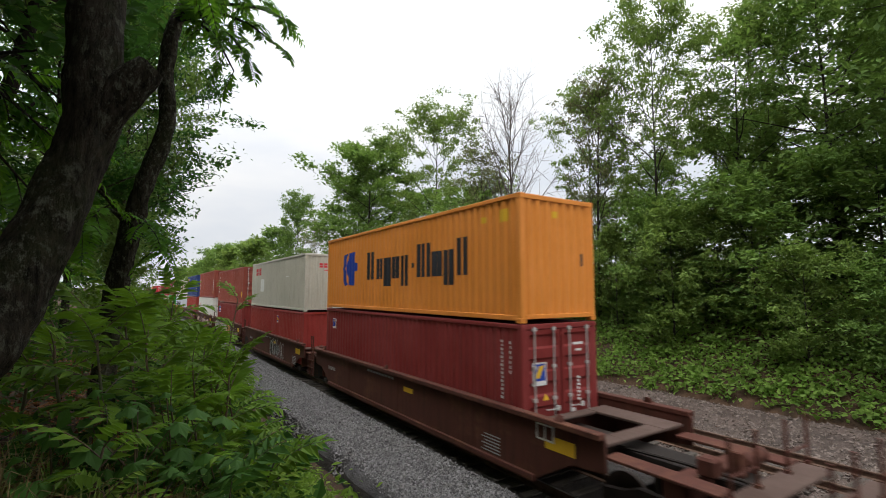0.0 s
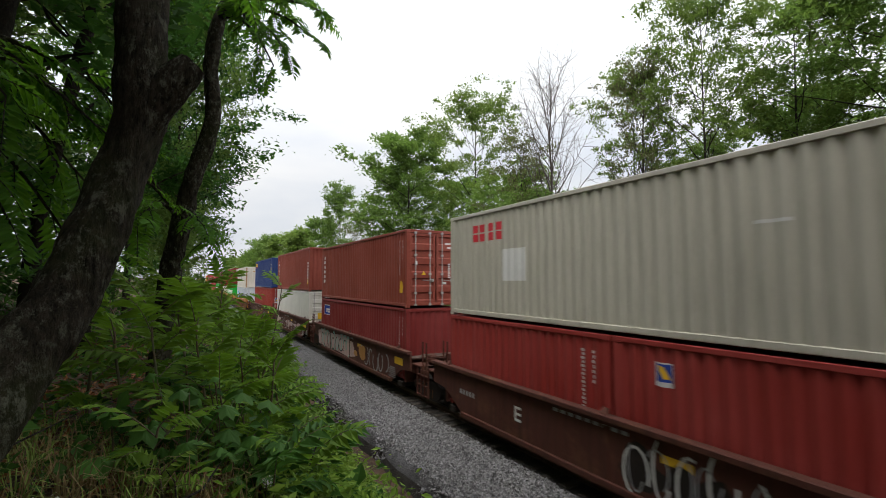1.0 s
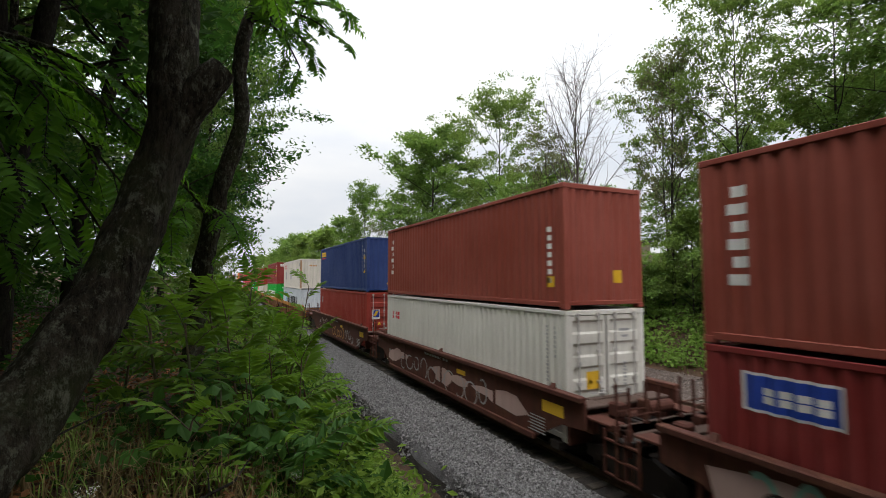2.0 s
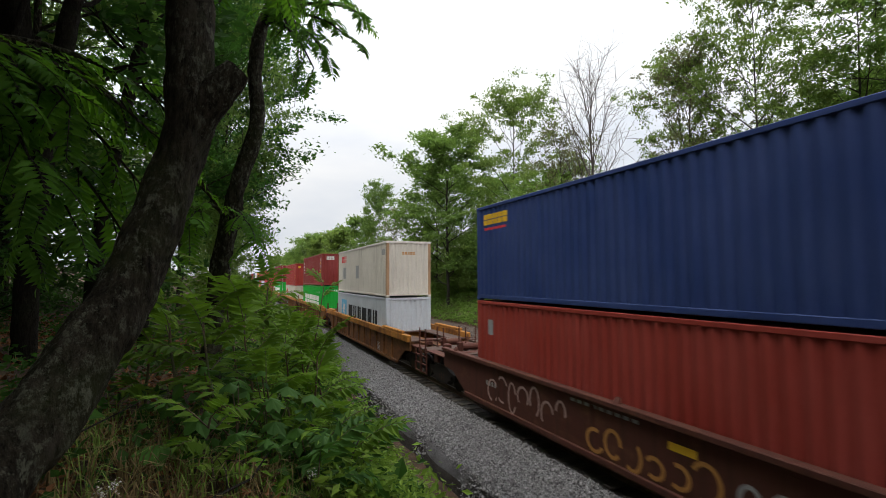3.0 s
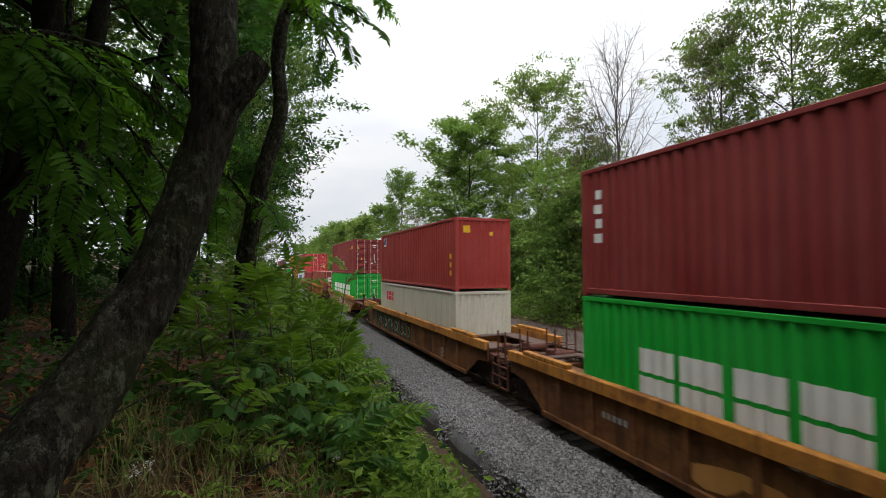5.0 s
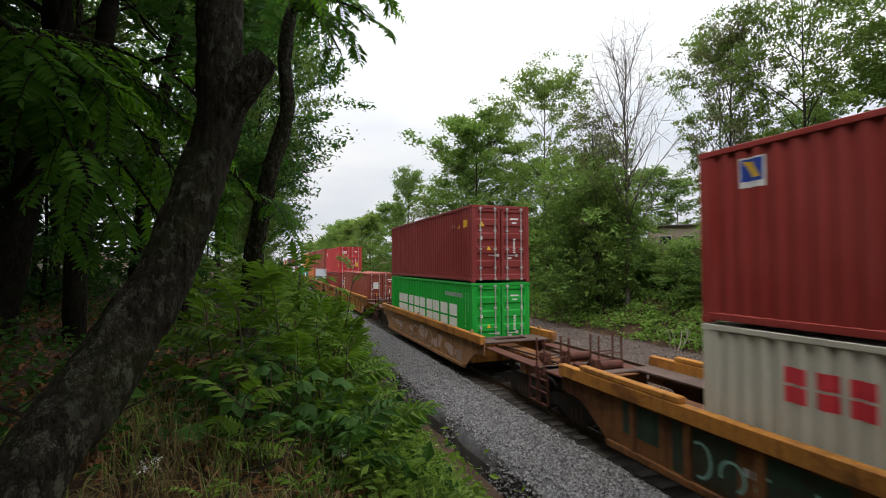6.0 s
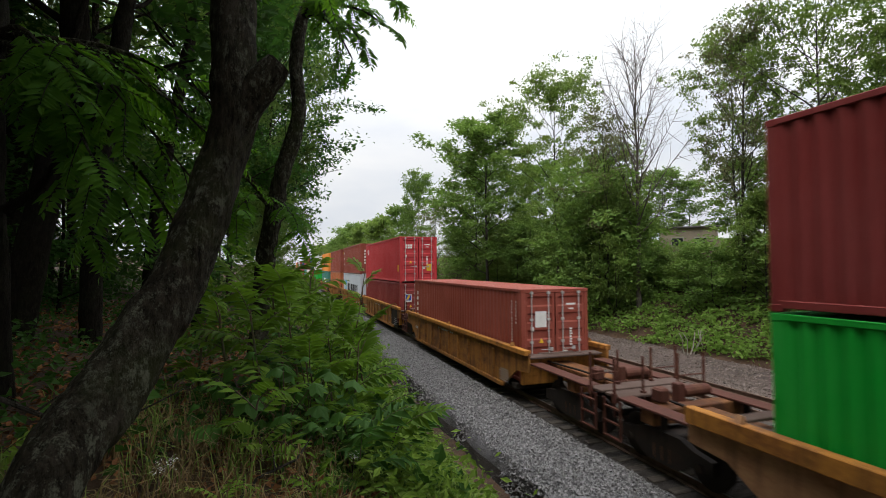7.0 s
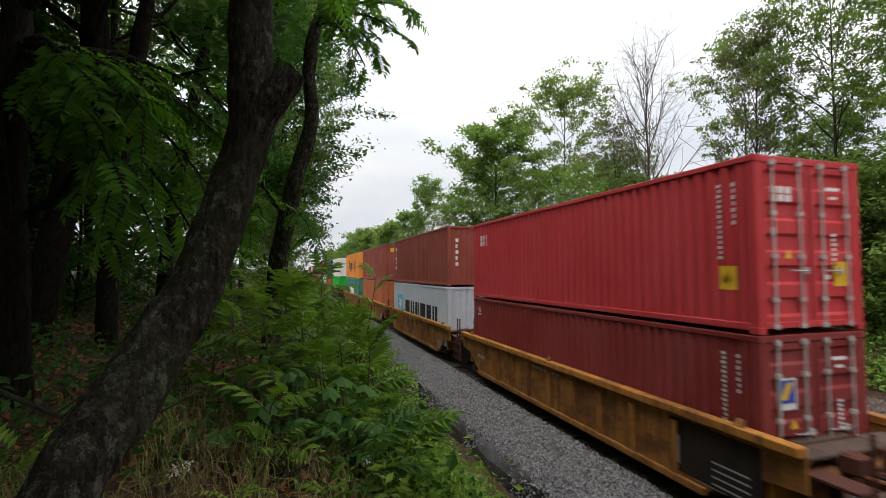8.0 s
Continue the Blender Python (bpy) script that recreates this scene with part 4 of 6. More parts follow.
WIDE = [("side", bars(1.6, 0.98, 9.05, 1.0, 9, 0.50), "m_white")]


def stack(y0, lower, upper):
    z = LOAD
    for L, H, paint, end, marks, words in lower:
        container(y0 if L == FT40 or not marks or marks[0] != "far" else y0 + FT40 - FT20, z, L, H, paint, end, [m for m in marks if m != "far"], words)
    z += lower[0][1] + 0.018
    for L, H, paint, end, marks, words in upper:
        container(y0, z, L, H, paint, end, marks, words)


stack(7.62,
      [(FT40, HC, "maroon", "door", std_marks(FT40, HC, door=True) + badge(0.32, 1.55, "door") + badge(11.1, 2.1, "side", 0.8), "maroon corrugated steel container with doors and labels, lower tier")],
      [(FT40, HC, "orange", "plain", [("side", strokes(1.9, 1.12, 6.3, 0.98, MIXED), "m_black"), ("side", EMBLEM, "m_blue"), ("side", [rect(0.45, 2.3, 0.3, 0.3), rect(1.2, 2.35, 0.2, 0.15)], "m_yellow"), ("end", [rect(1.05, 2.4, 0.16, 0.16)], "m_yellow"), ("end", [rect(1.95, 1.3, 0.1, 0.3)], "m_black")], "bright orange corrugated container with blue emblem and black bars")])
stack(23.05,
      [(FT20, STD, "red", "plain", std_marks(FT20, STD, tri=False) + badge(4.84, 1.84, "side", 0.8), "red corrugated half-length container in a well car"),
       (FT20, STD, "red", "plain", ["far"] + std_marks(FT20, STD, tri=False), "red corrugated half-length container behind its twin")],
      [(FT40, HC, "grey", "plain", [("side", bars(9.6, 2.07, 1.45, 0.46, 4, 0.36), "m_red"), ("side", [rect(8.6, 1.0, 0.95, 0.8)], "m_white"), ("end", bars(0.75, 2.2, 0.9, 0.22, 4, 0.4) + [rect(1.0, 2.05, 0.7, 0.05)], "m_red"), ("side", [rect(3.0, 1.8, 0.5, 0.05)], "m_white")], "pale grey weathered container with small red marking")])
stack(38.5,
      [(FT40, STD, "maroon", "plain", std_marks(FT40, STD, tri=False) + [("side", [rect(10.35, 1.7, 1.28, 0.56)], "m_white"), ("side_2", [rect(10.40, 1.74, 1.18, 0.48)], "m_blue"), ("side_3", bars(10.5, 1.84, 0.9, 0.22, 4, 0.36), "m_white")], "maroon corrugated container with a blue and white placard")],
      [(FT40, HC, "brown", "door", std_marks(FT40, HC, door=True) + [("side", column(11.45, 0.9, 0.3, 1.6, 6), "m_white"), ("side", [rect(0.42, 0.55, 0.3, 0.3)], "m_yellow")], "brick-brown corrugated container with barred doors")])
stack(54.0,
      [(FT40, HC, "white", "door", std_marks(FT40, HC, "m_grey", True, False) + [("side", bars(10.7, 1.9, 0.9, 0.3, 4, 0.4), "m_red"), ("door", [rect(0.6, 1.1, 0.4, 0.4)], "m_yellow")], "off-white container with doors in the lower tier")],
      [(FT40, HC, "brown", "plain", [("side", column(11.4, 0.9, 0.3, 1.6, 6), "m_white"), ("side", column(0.5, 0.6, 0.15, 1.4, 7), "m_white"), ("end", [rect(1.5, 0.6, 0.25, 0.3)], "m_yellow"), ("side", [rect(0.4, 0.5, 0.3, 0.25)], "m_yellow")], "brown corrugated container on a white one")])
stack(69.55,
      [(FT40, HC, "brick", "door", std_marks(FT40, HC, door=True) + badge(0.32, 1.5, "door") + [("side", [rect(11.3, 1.9, 0.3, 0.45)], "m_grey")], "red corrugated container with doors under a blue one")],
      [(FT40, HC, "blue", "plain", [("side", bars(10.4, 2.3, 1.4, 0.32, 5, 0.42), "m_yellow"), ("side", [rect(10.5, 2.14, 1.2, 0.07)], "m_red"), ("side", column(0.85, 1.1, 0.12, 1.5, 7) + column(0.5, 1.3, 0.12, 1.1, 4), "m_grey"), ("side", [[(0.35, 1.0), (0.65, 1.0), (0.5, 1.2)], rect(0.4, 1.75, 0.25, 0.2)], "m_yellow"), ("end", [rect(1.75, 1.15, 0.1, 1.3)], "m_grey"), ("end", [[(1.1, 0.4), (1.3, 0.4), (1.2, 0.58)]], "m_yellow")], "dark blue corrugated container with small yellow marking")])
stack(91.53,
      [(FT40, STD, "silver", "plain", STAR_MARK, "silver-grey container with light blue star square and black bars")],
      [(FT40, HC, "cream", "plain", [("side", bars(9.65, 2.07, 1.45, 0.45, 4, 0.36), "m_red"), ("side", [rect(9.69, 0.95, 0.85, 0.78), rect(5.94, 0.98, 0.75, 0.8)], "m_grey"), ("end", bars(0.85, 2.2, 0.75, 0.14, 5, 0.42), "m_amber"), ("side", [rect(0.3, 2.2, 0.7, 0.3)], "m_grey")], "rust-stained cream container on top of a silver one")])
stack(111.27,
      [(FT40, HC, "green", "plain", WIDE + [("side", bars(0.9, 2.2, 2.2, 0.2, 8, 0.35), "m_grey"), ("end", bars(0.7, 2.4, 1.4, 0.16, 7, 0.35), "m_white"), ("side", [rect(0.45, 1.0, 0.25, 0.25)], "m_yellow")], "bright green container with wide white bars")],
      [(FT40, HC, "maroon", "plain", [("end", bars(0.45, 2.35, 0.75, 0.3, 3, 0.4), "m_white"), ("end", [rect(1.55, 0.35, 0.45, 0.2)], "m_yellow"), ("end", column(1.95, 1.2, 0.12, 1.3, 7), "m_white"), ("side", [rect(0.7, 1.0, 0.5, 0.25), [(0.35, 1.3), (0.65, 1.3), (0.5, 1.52)], rect(0.4, 1.95, 0.22, 0.2)], "m_yellow"), ("side", column(11.5, 1.2, 0.25, 1.3, 4) + column(0.85, 1.3, 0.12, 1.3, 7) + column(0.45, 1.7, 0.12, 0.9, 3), "m_white")], "dark red corrugated container on a green one")])
stack(131.19,
      [(FT40, STD, "grey", "plain", [("side", bars(9.3, 1.62, 1.65, 0.5, 4, 0.36), "m_red")], "pale grey container with red marking in the lower tier")],
      [(FT40, HC, "red", "plain", badge(11.05, 2.18, "side", 0.95) + [("end", [rect(0.35, 2.3, 0.3, 0.28)], "m_yellow"), ("end", [rect(1.5, 2.2, 0.15, 0.15)], "m_yellow"), ("side", column(0.5, 0.6, 0.12, 1.0, 3), "m_yellow")], "red corrugated container on a pale grey one")])
stack(153.21,
      [(FT40, HC, "green", "door", WIDE + std_marks(FT40, HC, door=True, tri=False) + [("side", bars(1.0, 2.3, 2.0, 0.16, 7, 0.35), "m_grey")], "bright green container with doors and wide white bars")],
      [(FT40, HC, "maroon", "door", [("side", [rect(0.5, 2.1, 0.32, 0.28), [(1.15, 2.1), (1.4, 2.1), (1.27, 2.28)]], "m_yellow"), ("side", [rect(1.7, 2.15, 0.14, 0.14), rect(1.95, 2.15, 0.14, 0.14)], "m_grey")] + std_marks(FT40, HC, door=True, tri=False)[2:] + [("door", [[(0.3, 2.1), (0.55, 2.1), (0.42, 2.3)]], "m_yellow")], "dark maroon container with doors on a green one")])
stack(173.2,
      [(FT40, HC, "brown", "door", std_marks(FT40, HC, door=True) + [("side", column(11.45, 0.7, 0.3, 1.7, 6), "m_white"), ("door", [rect(0.5, 1.7, 0.4, 0.5)], "m_white")], "brown corrugated container standing alone in its well")], [])
stack(188.81,
      [(FT40, STD, "maroon", "door", std_marks(FT40, STD, door=True) + badge(0.35, 1.4, "door") + badge(11.5, 1.95, "side", 0.6), "maroon container with doors below a crimson one")],
      [(FT40, HC, "bright_red", "door", std_marks(FT40, HC, door=True) + [("side", bars(10.85, 2.0, 0.75, 0.4, 3, 0.36), "m_white"), ("door", bars(0.35, 2.15, 0.5, 0.25, 3, 0.4), "m_white"), ("door", [rect(1.75, 0.75, 0.32, 0.42)], "m_yellow"), ("side", [rect(0.4, 0.7, 0.35, 0.4)], "m_yellow")], "crimson corrugated container with barred doors")])
stack(204.3,
      [(FT40, HC, "silver", "plain", STAR_MARK, "silver-grey container with star square below a brown one")],
      [(FT40, HC, "brown", "plain", [("end", column(0.4, 1.0, 0.14, 1.4, 5), "m_white"), ("side", column(11.4, 0.9, 0.3, 1.6, 5), "m_white"), ("end", [rect(1.6, 0.9, 0.25, 0.3)], "m_yellow")], "brown corrugated container on a silver one")])
stack(219.8,
      [(FT40, HC, "rust_orange", "plain", std_marks(FT40, HC, "m_yellow", tri=False), "faded orange-brown container, lower tier")],
      [(FT40, HC, "brown", "plain", [("end", [rect(0.4, 2.3, 0.3, 0.3)], "m_yellow")], "brown container on a faded orange one")])
stack(235.3,
      [(FT40, HC, "teal", "plain", [("side", [rect(4, 1.0, 4, 0.8)], "m_white")], "teal green container, lower tier")],
      [(FT40, HC, "orange", "plain", [("side", strokes(2.9, 1.05, 6.2, 1.1, MIXED), "m_black")], "orange container on a teal one")])
FAR_STACKS = [(257.3, "white", "green"), (272.8, "blue", "brown"), (288.3, "maroon", "white"), (303.8, "red", "teal"), (319.3, "blue", "maroon"), (341.3, "brown", "red"), (356.8, "grey", "blue"), (372.3, "maroon", "brown"), (387.8, "orange", "red")]
for y, up, low in FAR_STACKS:
    well_car(y, "brown", 0.25, 1.62, 1.62, False)
    stack(y, [(FT40, HC, low, "plain", [], low.replace("_", " ") + " corrugated container in the lower tier")], [(FT40, HC, up, "plain", [], up.replace("_", " ") + " corrugated container in the upper tier")])


# ---- trees ----
def leaf_quads(centres, size, r, out=None, flat=0.5, stretch=2.0):
    """A folded four-point leaf at each centre. out: a preferred direction for each."""
    n = len(centres)
    d = r.normal(0, 1, (n, 3))
    if out is not None:
        d = d * 0.7 + out
    d[:, 2] = d[:, 2] * 0.5 - 0.15
    d /= np.linalg.norm(d, axis=1)[:, None]
    up = r.normal(0, 1, (n, 3)) * flat + np.array([0, 0, 1.0])
    side = np.cross(d, up)
    side /= np.linalg.norm(side, axis=1)[:, None] + 1e-9
    nrm = np.cross(side, d)
    ln = (size * r.uniform(0.6, 1.35, n))[:, None]
    wd = ln / stretch
    c = np.asarray(centres)
    v = np.stack([c - d * ln * 0.5, c + side * wd * 0.5 + nrm * wd * 0.18, c + d * ln * 0.5, c - side * wd * 0.5 + nrm * wd * 0.18], 1).reshape(-1, 3)
    f = np.arange(4 * n).reshape(n, 4)
    return v, f


def skeleton(r, h, spread, base, limbs, rise, lean=(0, 0), droop=0.0, sub=5, shape=1.0):
    """Trunk, limbs and side branches as (points, radii), and the places for leaves with the way out of the crown."""
    wood, spots, outs = [], [], []
    k = 9
    wob = r.normal(0, 0.012 * h, (k, 2)).cumsum(0) * 0.35
    trunk = [np.array([wob[i, 0] + lean[0] * (i / (k - 1)) ** 1.5, wob[i, 1] + lean[1] * (i / (k - 1)) ** 1.5, -0.4 + (h * 0.95 + 0.4) * i / (k - 1)]) for i in range(k)]
    r0 = 0.008 * h + 0.03
    wood.append((trunk, [r0 * (1.25 if i == 0 else 1) * (1 - 0.88 * i / (k - 1)) for i in range(k)]))
    for j in range(limbs):
        u = base + (0.97 - base) * (j + r.uniform(0, 1)) / limbs
        q = u * (k - 1)
        i = min(int(q), k - 2)
        start = trunk[i] + (trunk[i + 1] - trunk[i]) * (q - i)
        az = j * 2.4 + r.uniform(-0.5, 0.5)
        prof = math.sin(math.pi * min(1.0, ((u - base) / (1 - base)) * 0.72 + 0.22)) ** shape
        ln = spread * prof * r.uniform(0.75, 1.2) + 0.4
        el = rise + 0.5 * (u - base) + r.uniform(-0.15, 0.15)
        dv = np.array([math.cos(az) * math.cos(el), math.sin(az) * math.cos(el), math.sin(el)])
        pts = [start]
        m = 5
        for s in range(1, m + 1):
            dv = dv + np.array([r.normal(0, 0.10), r.normal(0, 0.10), 0.05 - droop * s / m])
            dv /= np.linalg.norm(dv)
            pts.append(pts[-1] + dv * ln / m)
        rl = max(0.02, r0 * 0.42 * (1 - u * 0.6))
        wood.append((pts, [rl * (1 - 0.85 * s / m) for s in range(m + 1)]))
        for b in range(sub):
            s = 0.3 + 0.7 * (b + r.uniform(0, 1)) / sub
            q2 = s * m
            i2 = min(int(q2), m - 1)
            st = pts[i2] + (pts[i2 + 1] - pts[i2]) * (q2 - i2)
            sd = dv * 0.6 + r.normal(0, 0.6, 3) + np.array([0, 0, 0.15])
            sd /= np.linalg.norm(sd)
            sl = ln * 0.38 * r.uniform(0.6, 1.2) + 0.3
            bend = r.normal(0, 0.12, 3) + np.array([0, 0, -droop * 0.3])
            twig = [st, st + sd * sl * 0.5, st + (sd + bend) * sl]
            wood.append((twig, [max(0.01, rl * 0.35), max(0.008, rl * 0.2), 0.006]))
            for w in (0.45, 0.8, 1.05):
                spots.append(st + (sd + bend * w) * sl * w)
                o = spots[-1] - np.array([start[0], start[1], start[2] - 1.0])
                outs.append(o / (np.linalg.norm(o) + 1e-6))
    spots.append(trunk[-1])
    outs.append(np.array([0, 0, 1.0]))
    return wood, np.array(spots), np.array(outs)


def wood_mesh(wood):
    b = Buf()
    for i, (pts, rad) in enumerate(wood):
        b.tube(pts, rad, (9 if len(wood) == 1 else 5) if rad[0] > 0.04 else 3, caps=False)
    me = bpy.data.meshes.new("trunk")
    me.from_pydata(b.v, [], b.f)
    me.polygons.foreach_set("use_smooth", [True] * len(me.polygons))
    me.materials.append(None)
    return me


def crown_mesh(r, spots, outs, per, clump, leaf, keep=1.0):
    sel = r.uniform(0, 1, len(spots)) < keep
    s, o = spots[sel], outs[sel]
    n = len(s) * per
    size = np.repeat(r.uniform(0.6, 1.3, len(s)), per)[:, None] * clump
    off = r.normal(0, 1, (n, 3)) * np.array([0.52, 0.52, 0.19])
    c = np.repeat(s, per, 0) + off * size
    v, f = leaf_quads(c, leaf, r, np.repeat(o, per, 0) * 0.6, 0.45)
    return quads("crown", v, f)


KINDS = {}


def tree_kind(key, seed, h, spread, base, limbs, rise, per, clump, leaf, leafmat, bark="bark_far", droop=0.05, keep=1.0, sub=5, shape=1.0, lean=(0, 0)):
    r = np.random.default_rng(seed)
    wood, spots, outs = skeleton(r, h, spread, base, limbs, rise, lean, droop, sub, shape)
    KINDS[key] = (wood_mesh(wood[:1]), wood_mesh(wood[1:]), crown_mesh(r, spots, outs, per, clump, leaf, keep) if per else None, M[bark], M[leafmat] if leafmat else None, h)


def plant_tree(key, x, y, label, top=None, turn=0.0, wide=1.0, name="tree", sink=0.1):
    trunk_me, limb_me, crown_me, bark, leafm, h = KINDS[key]
    z = ground_z(x, y) - sink
    k = 1.0 if top is None else (top - z) / h
    t = tagged(new(name), label, "tree", "trees along the railway")
    t.matrix_basis = Matrix.LocRotScale((x, y, z), Euler((0, 0, radians(turn))), (k * wide, k * wide, k))
    part("trunk", trunk_me, bark, t)
    tagged(part("branch", limb_me, bark, t), kind="stuff")
    if crown_me:
        part("crown", crown_me, leafm, t)
    return t


tree_kind("round", 1, 16, 5.6, 0.14, 26, 0.35, 52, 0.95, 0.36, "leaf_maple")
tree_kind("round_2", 2, 16, 5.0, 0.1, 26, 0.45, 38, 0.9, 0.36, "leaf_maple")
tree_kind("airy", 3, 16, 5.4, 0.36, 24, 0.5, 54, 0.72, 0.27, "leaf_ash", keep=0.8, shape=0.6)
tree_kind("thin", 4, 16, 4.4, 0.3, 20, 0.7, 24, 0.7, 0.24, "leaf_dry", keep=0.8)
tree_kind("dead", 5, 16, 4.4, 0.3, 34, 0.8, 0, 0, 0, None, bark="bark_dead", sub=13, droop=-0.06, shape=0.7)
tree_kind("bushy", 6, 8, 4.0, 0.05, 22, 0.3, 18, 0.85, 0.37, "leaf_maple")
tree_kind("bushy_2", 7, 8, 3.6, 0.05, 22, 0.4, 18, 0.8, 0.37, "leaf_ash")
tree_kind("broad", 8, 18, 8.0, 0.16, 30, 0.25, 46, 1.15, 0.37, "leaf_maple", droop=0.08)
tree_kind("distant", 21, 16, 5.4, 0.08, 24, 0.35, 16, 1.1, 0.62, "leaf_maple")
tree_kind("distant_2", 22, 16, 4.6, 0.1, 24, 0.45, 16, 1.0, 0.62, "leaf_ash")
tree_kind("shade_canopy", 23, 15, 6.5, 0.45, 24, 0.2, 30, 1.0, 0.41, "leaf_dark", bark="bark", droop=0.05, keep=0.75)
# bushy shrub in shade-dark leaf and bark colours, to stop light gaps
tree_kind("blocking_bush", 19, 8, 4.0, 0.05, 22, 0.3, 22, 0.8, 0.30, "leaf_dark", bark="bark_dark")
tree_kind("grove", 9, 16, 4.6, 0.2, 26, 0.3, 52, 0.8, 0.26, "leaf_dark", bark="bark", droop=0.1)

# the same grove tree in lighter leaf green, painting in light through its crown
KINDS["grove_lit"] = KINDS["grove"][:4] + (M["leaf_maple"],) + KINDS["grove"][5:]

# along the far side of the cutting
FAR_TREES = [
    ("dead", 22.0, 24.8, 18.6, 0, 0.95, "bare dead tree with grey twigs among green trees"),
    ("thin", 21.0, 26.5, 14.2, 60, 0.8, "thin brownish half-bare tree beside the dead one"),
    ("airy", 22.0, 34.6, 18.9, 40, 0.78, "tall slender ash-like tree with open crown"),
    ("round", 21.6, 47.5, 20.4, 120, 1.0, "full round-crowned green tree on the far bank"),
    ("round_2", 24.0, 56.0, 18.0, 200, 1.0, "dense green tree behind the track"),
    ("round_2", 20.5, 72.0, 18.6, 10, 0.62, "narrow tall green tree on the far bank"),
    ("thin", 20.5, 62.0, 13.0, 10, 0.8, "thin open tree on the far bank"),
    ("airy", 25.0, 20.3, 16.6, 10, 0.6, "tall tree with small pale leaves and visible limbs"),
    ("thin", 24.0, 19.0, 17.5, 210, 0.8, "tall thin tree with sparse leaves"),
    ("airy", 24.5, 15.3, 19.6, 150, 0.62, "tall open-crowned tree on the far bank"),
    ("airy", 28.0, 12.5, 18.5, 75, 0.85, "tall green tree high on the far bank"),
    ("broad", 28.5, 8.5, 21.0, 20, 0.85, "large spreading green tree with heavy limbs"),
    ("broad", 28.0, 1.5, 22.0, 200, 0.9, "large spreading green tree at the edge of the bank"),
    ("round_2", 34.0, 21.0, 14.5, 30, 1.0, "green tree behind the first row on the bank"),
    ("round", 36.0, 8.0, 19.0, 170, 1.1, "green tree behind the first row on the bank"),
    ("round_2", 33.0, -3.0, 18.0, 60, 1.1, "green tree behind the first row on the bank"),
    ("round", 37.0, 15.0, 17.0, 110, 1.1, "green tree behind the first row on the bank"),
    ("distant", 40.0, 41.0, 14.5, 20, 1.0, "green tree behind the beige building"),
    ("distant", 41.0, 38.5, 13.0, 70, 1.0, "green tree close behind the beige building"),
    ("distant", 45.0, 36.0, 15.0, 120, 1.0, "green tree behind the beige building"),
    ("distant_2", 36.0, 48.0, 14.0, 220, 1.0, "green tree behind the beige building"),
    ("bushy", 27.0, 6.5, 10.0, 120, 1.2, "dense dark shrub under the large spreading trees"),
    ("bushy_2", 28.5, 10.0, 10.5, 210, 1.2, "dense shrub under the large spreading trees"),
    ("bushy", 27.5, 3.0, 9.5, 300, 1.2, "dense dark shrub under the large spreading trees"),
    ("bushy", 33.0, 11.5, 12.0, 10, 1.2, "dense shrub behind the first row on the bank"),
    ("bushy_2", 34.0, 6.0, 12.0, 80, 1.2, "dense shrub behind the first row on the bank"),
    ("bushy_2", 21.0, 25.8, 8.6, 40, 0.55, "dense leafy shrub at the foot of the dead tree"),
    ("bushy", 22.0, 25.6, 7.4, 140, 0.55, "dense leafy shrub at the foot of the dead tree"),
    ("bushy", 21.0, 27.6, 8.6, 230, 0.8, "dense leafy shrub at the foot of the thin tree"),
    ("bushy", 22.5, 28.5, 10.5, 20, 1.0, "leafy low tree beneath the dead one"),
    ("round", 31.0, 52.0, 17.0, 110, 1.1, "green tree behind the first row on the bank"),
    ("round_2", 32.0, 42.0, 15.5, 250, 1.0, "green tree behind the first row on the bank"),
    ("airy", 25.5, 31.0, 13.0, 80, 0.8, "light green young tree beneath the taller ones"),
]
for key, x, y, top, turn, wide, words in FAR_TREES:
    plant_tree(key, x, y, words, top, turn, wide)
far_rng = random.Random(12)
for i in range(16):
    y = 82 + i * 11
    plant_tree(("distant", "distant_2")[i % 2], 19.5 + far_rng.uniform(-1, 3), y, "green tree in the distant row beside the railway", 13.5 + far_rng.uniform(-1, 2.5), far_rng.uniform(0, 360), far_rng.uniform(0.8, 1.1))
# shrubs at the foot of the far trees
for i in range(26):
    y = -1 + i * 2.9
    x = 22.5 + far_rng.uniform(-0.8, 5.0)
    if 42.5 < math.degrees(math.atan2(x, y)) < 51.0:
        continue
    plant_tree(("bushy", "bushy_2")[i % 2], x, y, "leafy green shrub at the foot of the trees", ground_z(x, y) + far_rng.uniform(2.6, 6.5), far_rng.uniform(0, 360), far_rng.uniform(0.8, 1.05), "shrub")

for i in range(13):
    y = 12 + i * 2.7
    x = 23.4 + far_rng.uniform(-0.6, 1.2)
    low = 42.5 < math.degrees(math.atan2(x, y)) < 51.0
    plant_tree(("bushy_2", "bushy")[i % 2], x, y, "dense leafy shrub on the far bank", 4.9 if low else far_rng.uniform(6.5, 9.5), far_rng.uniform(0, 360), 1.2 if low else far_rng.uniform(0.75, 1.0), "shrub")

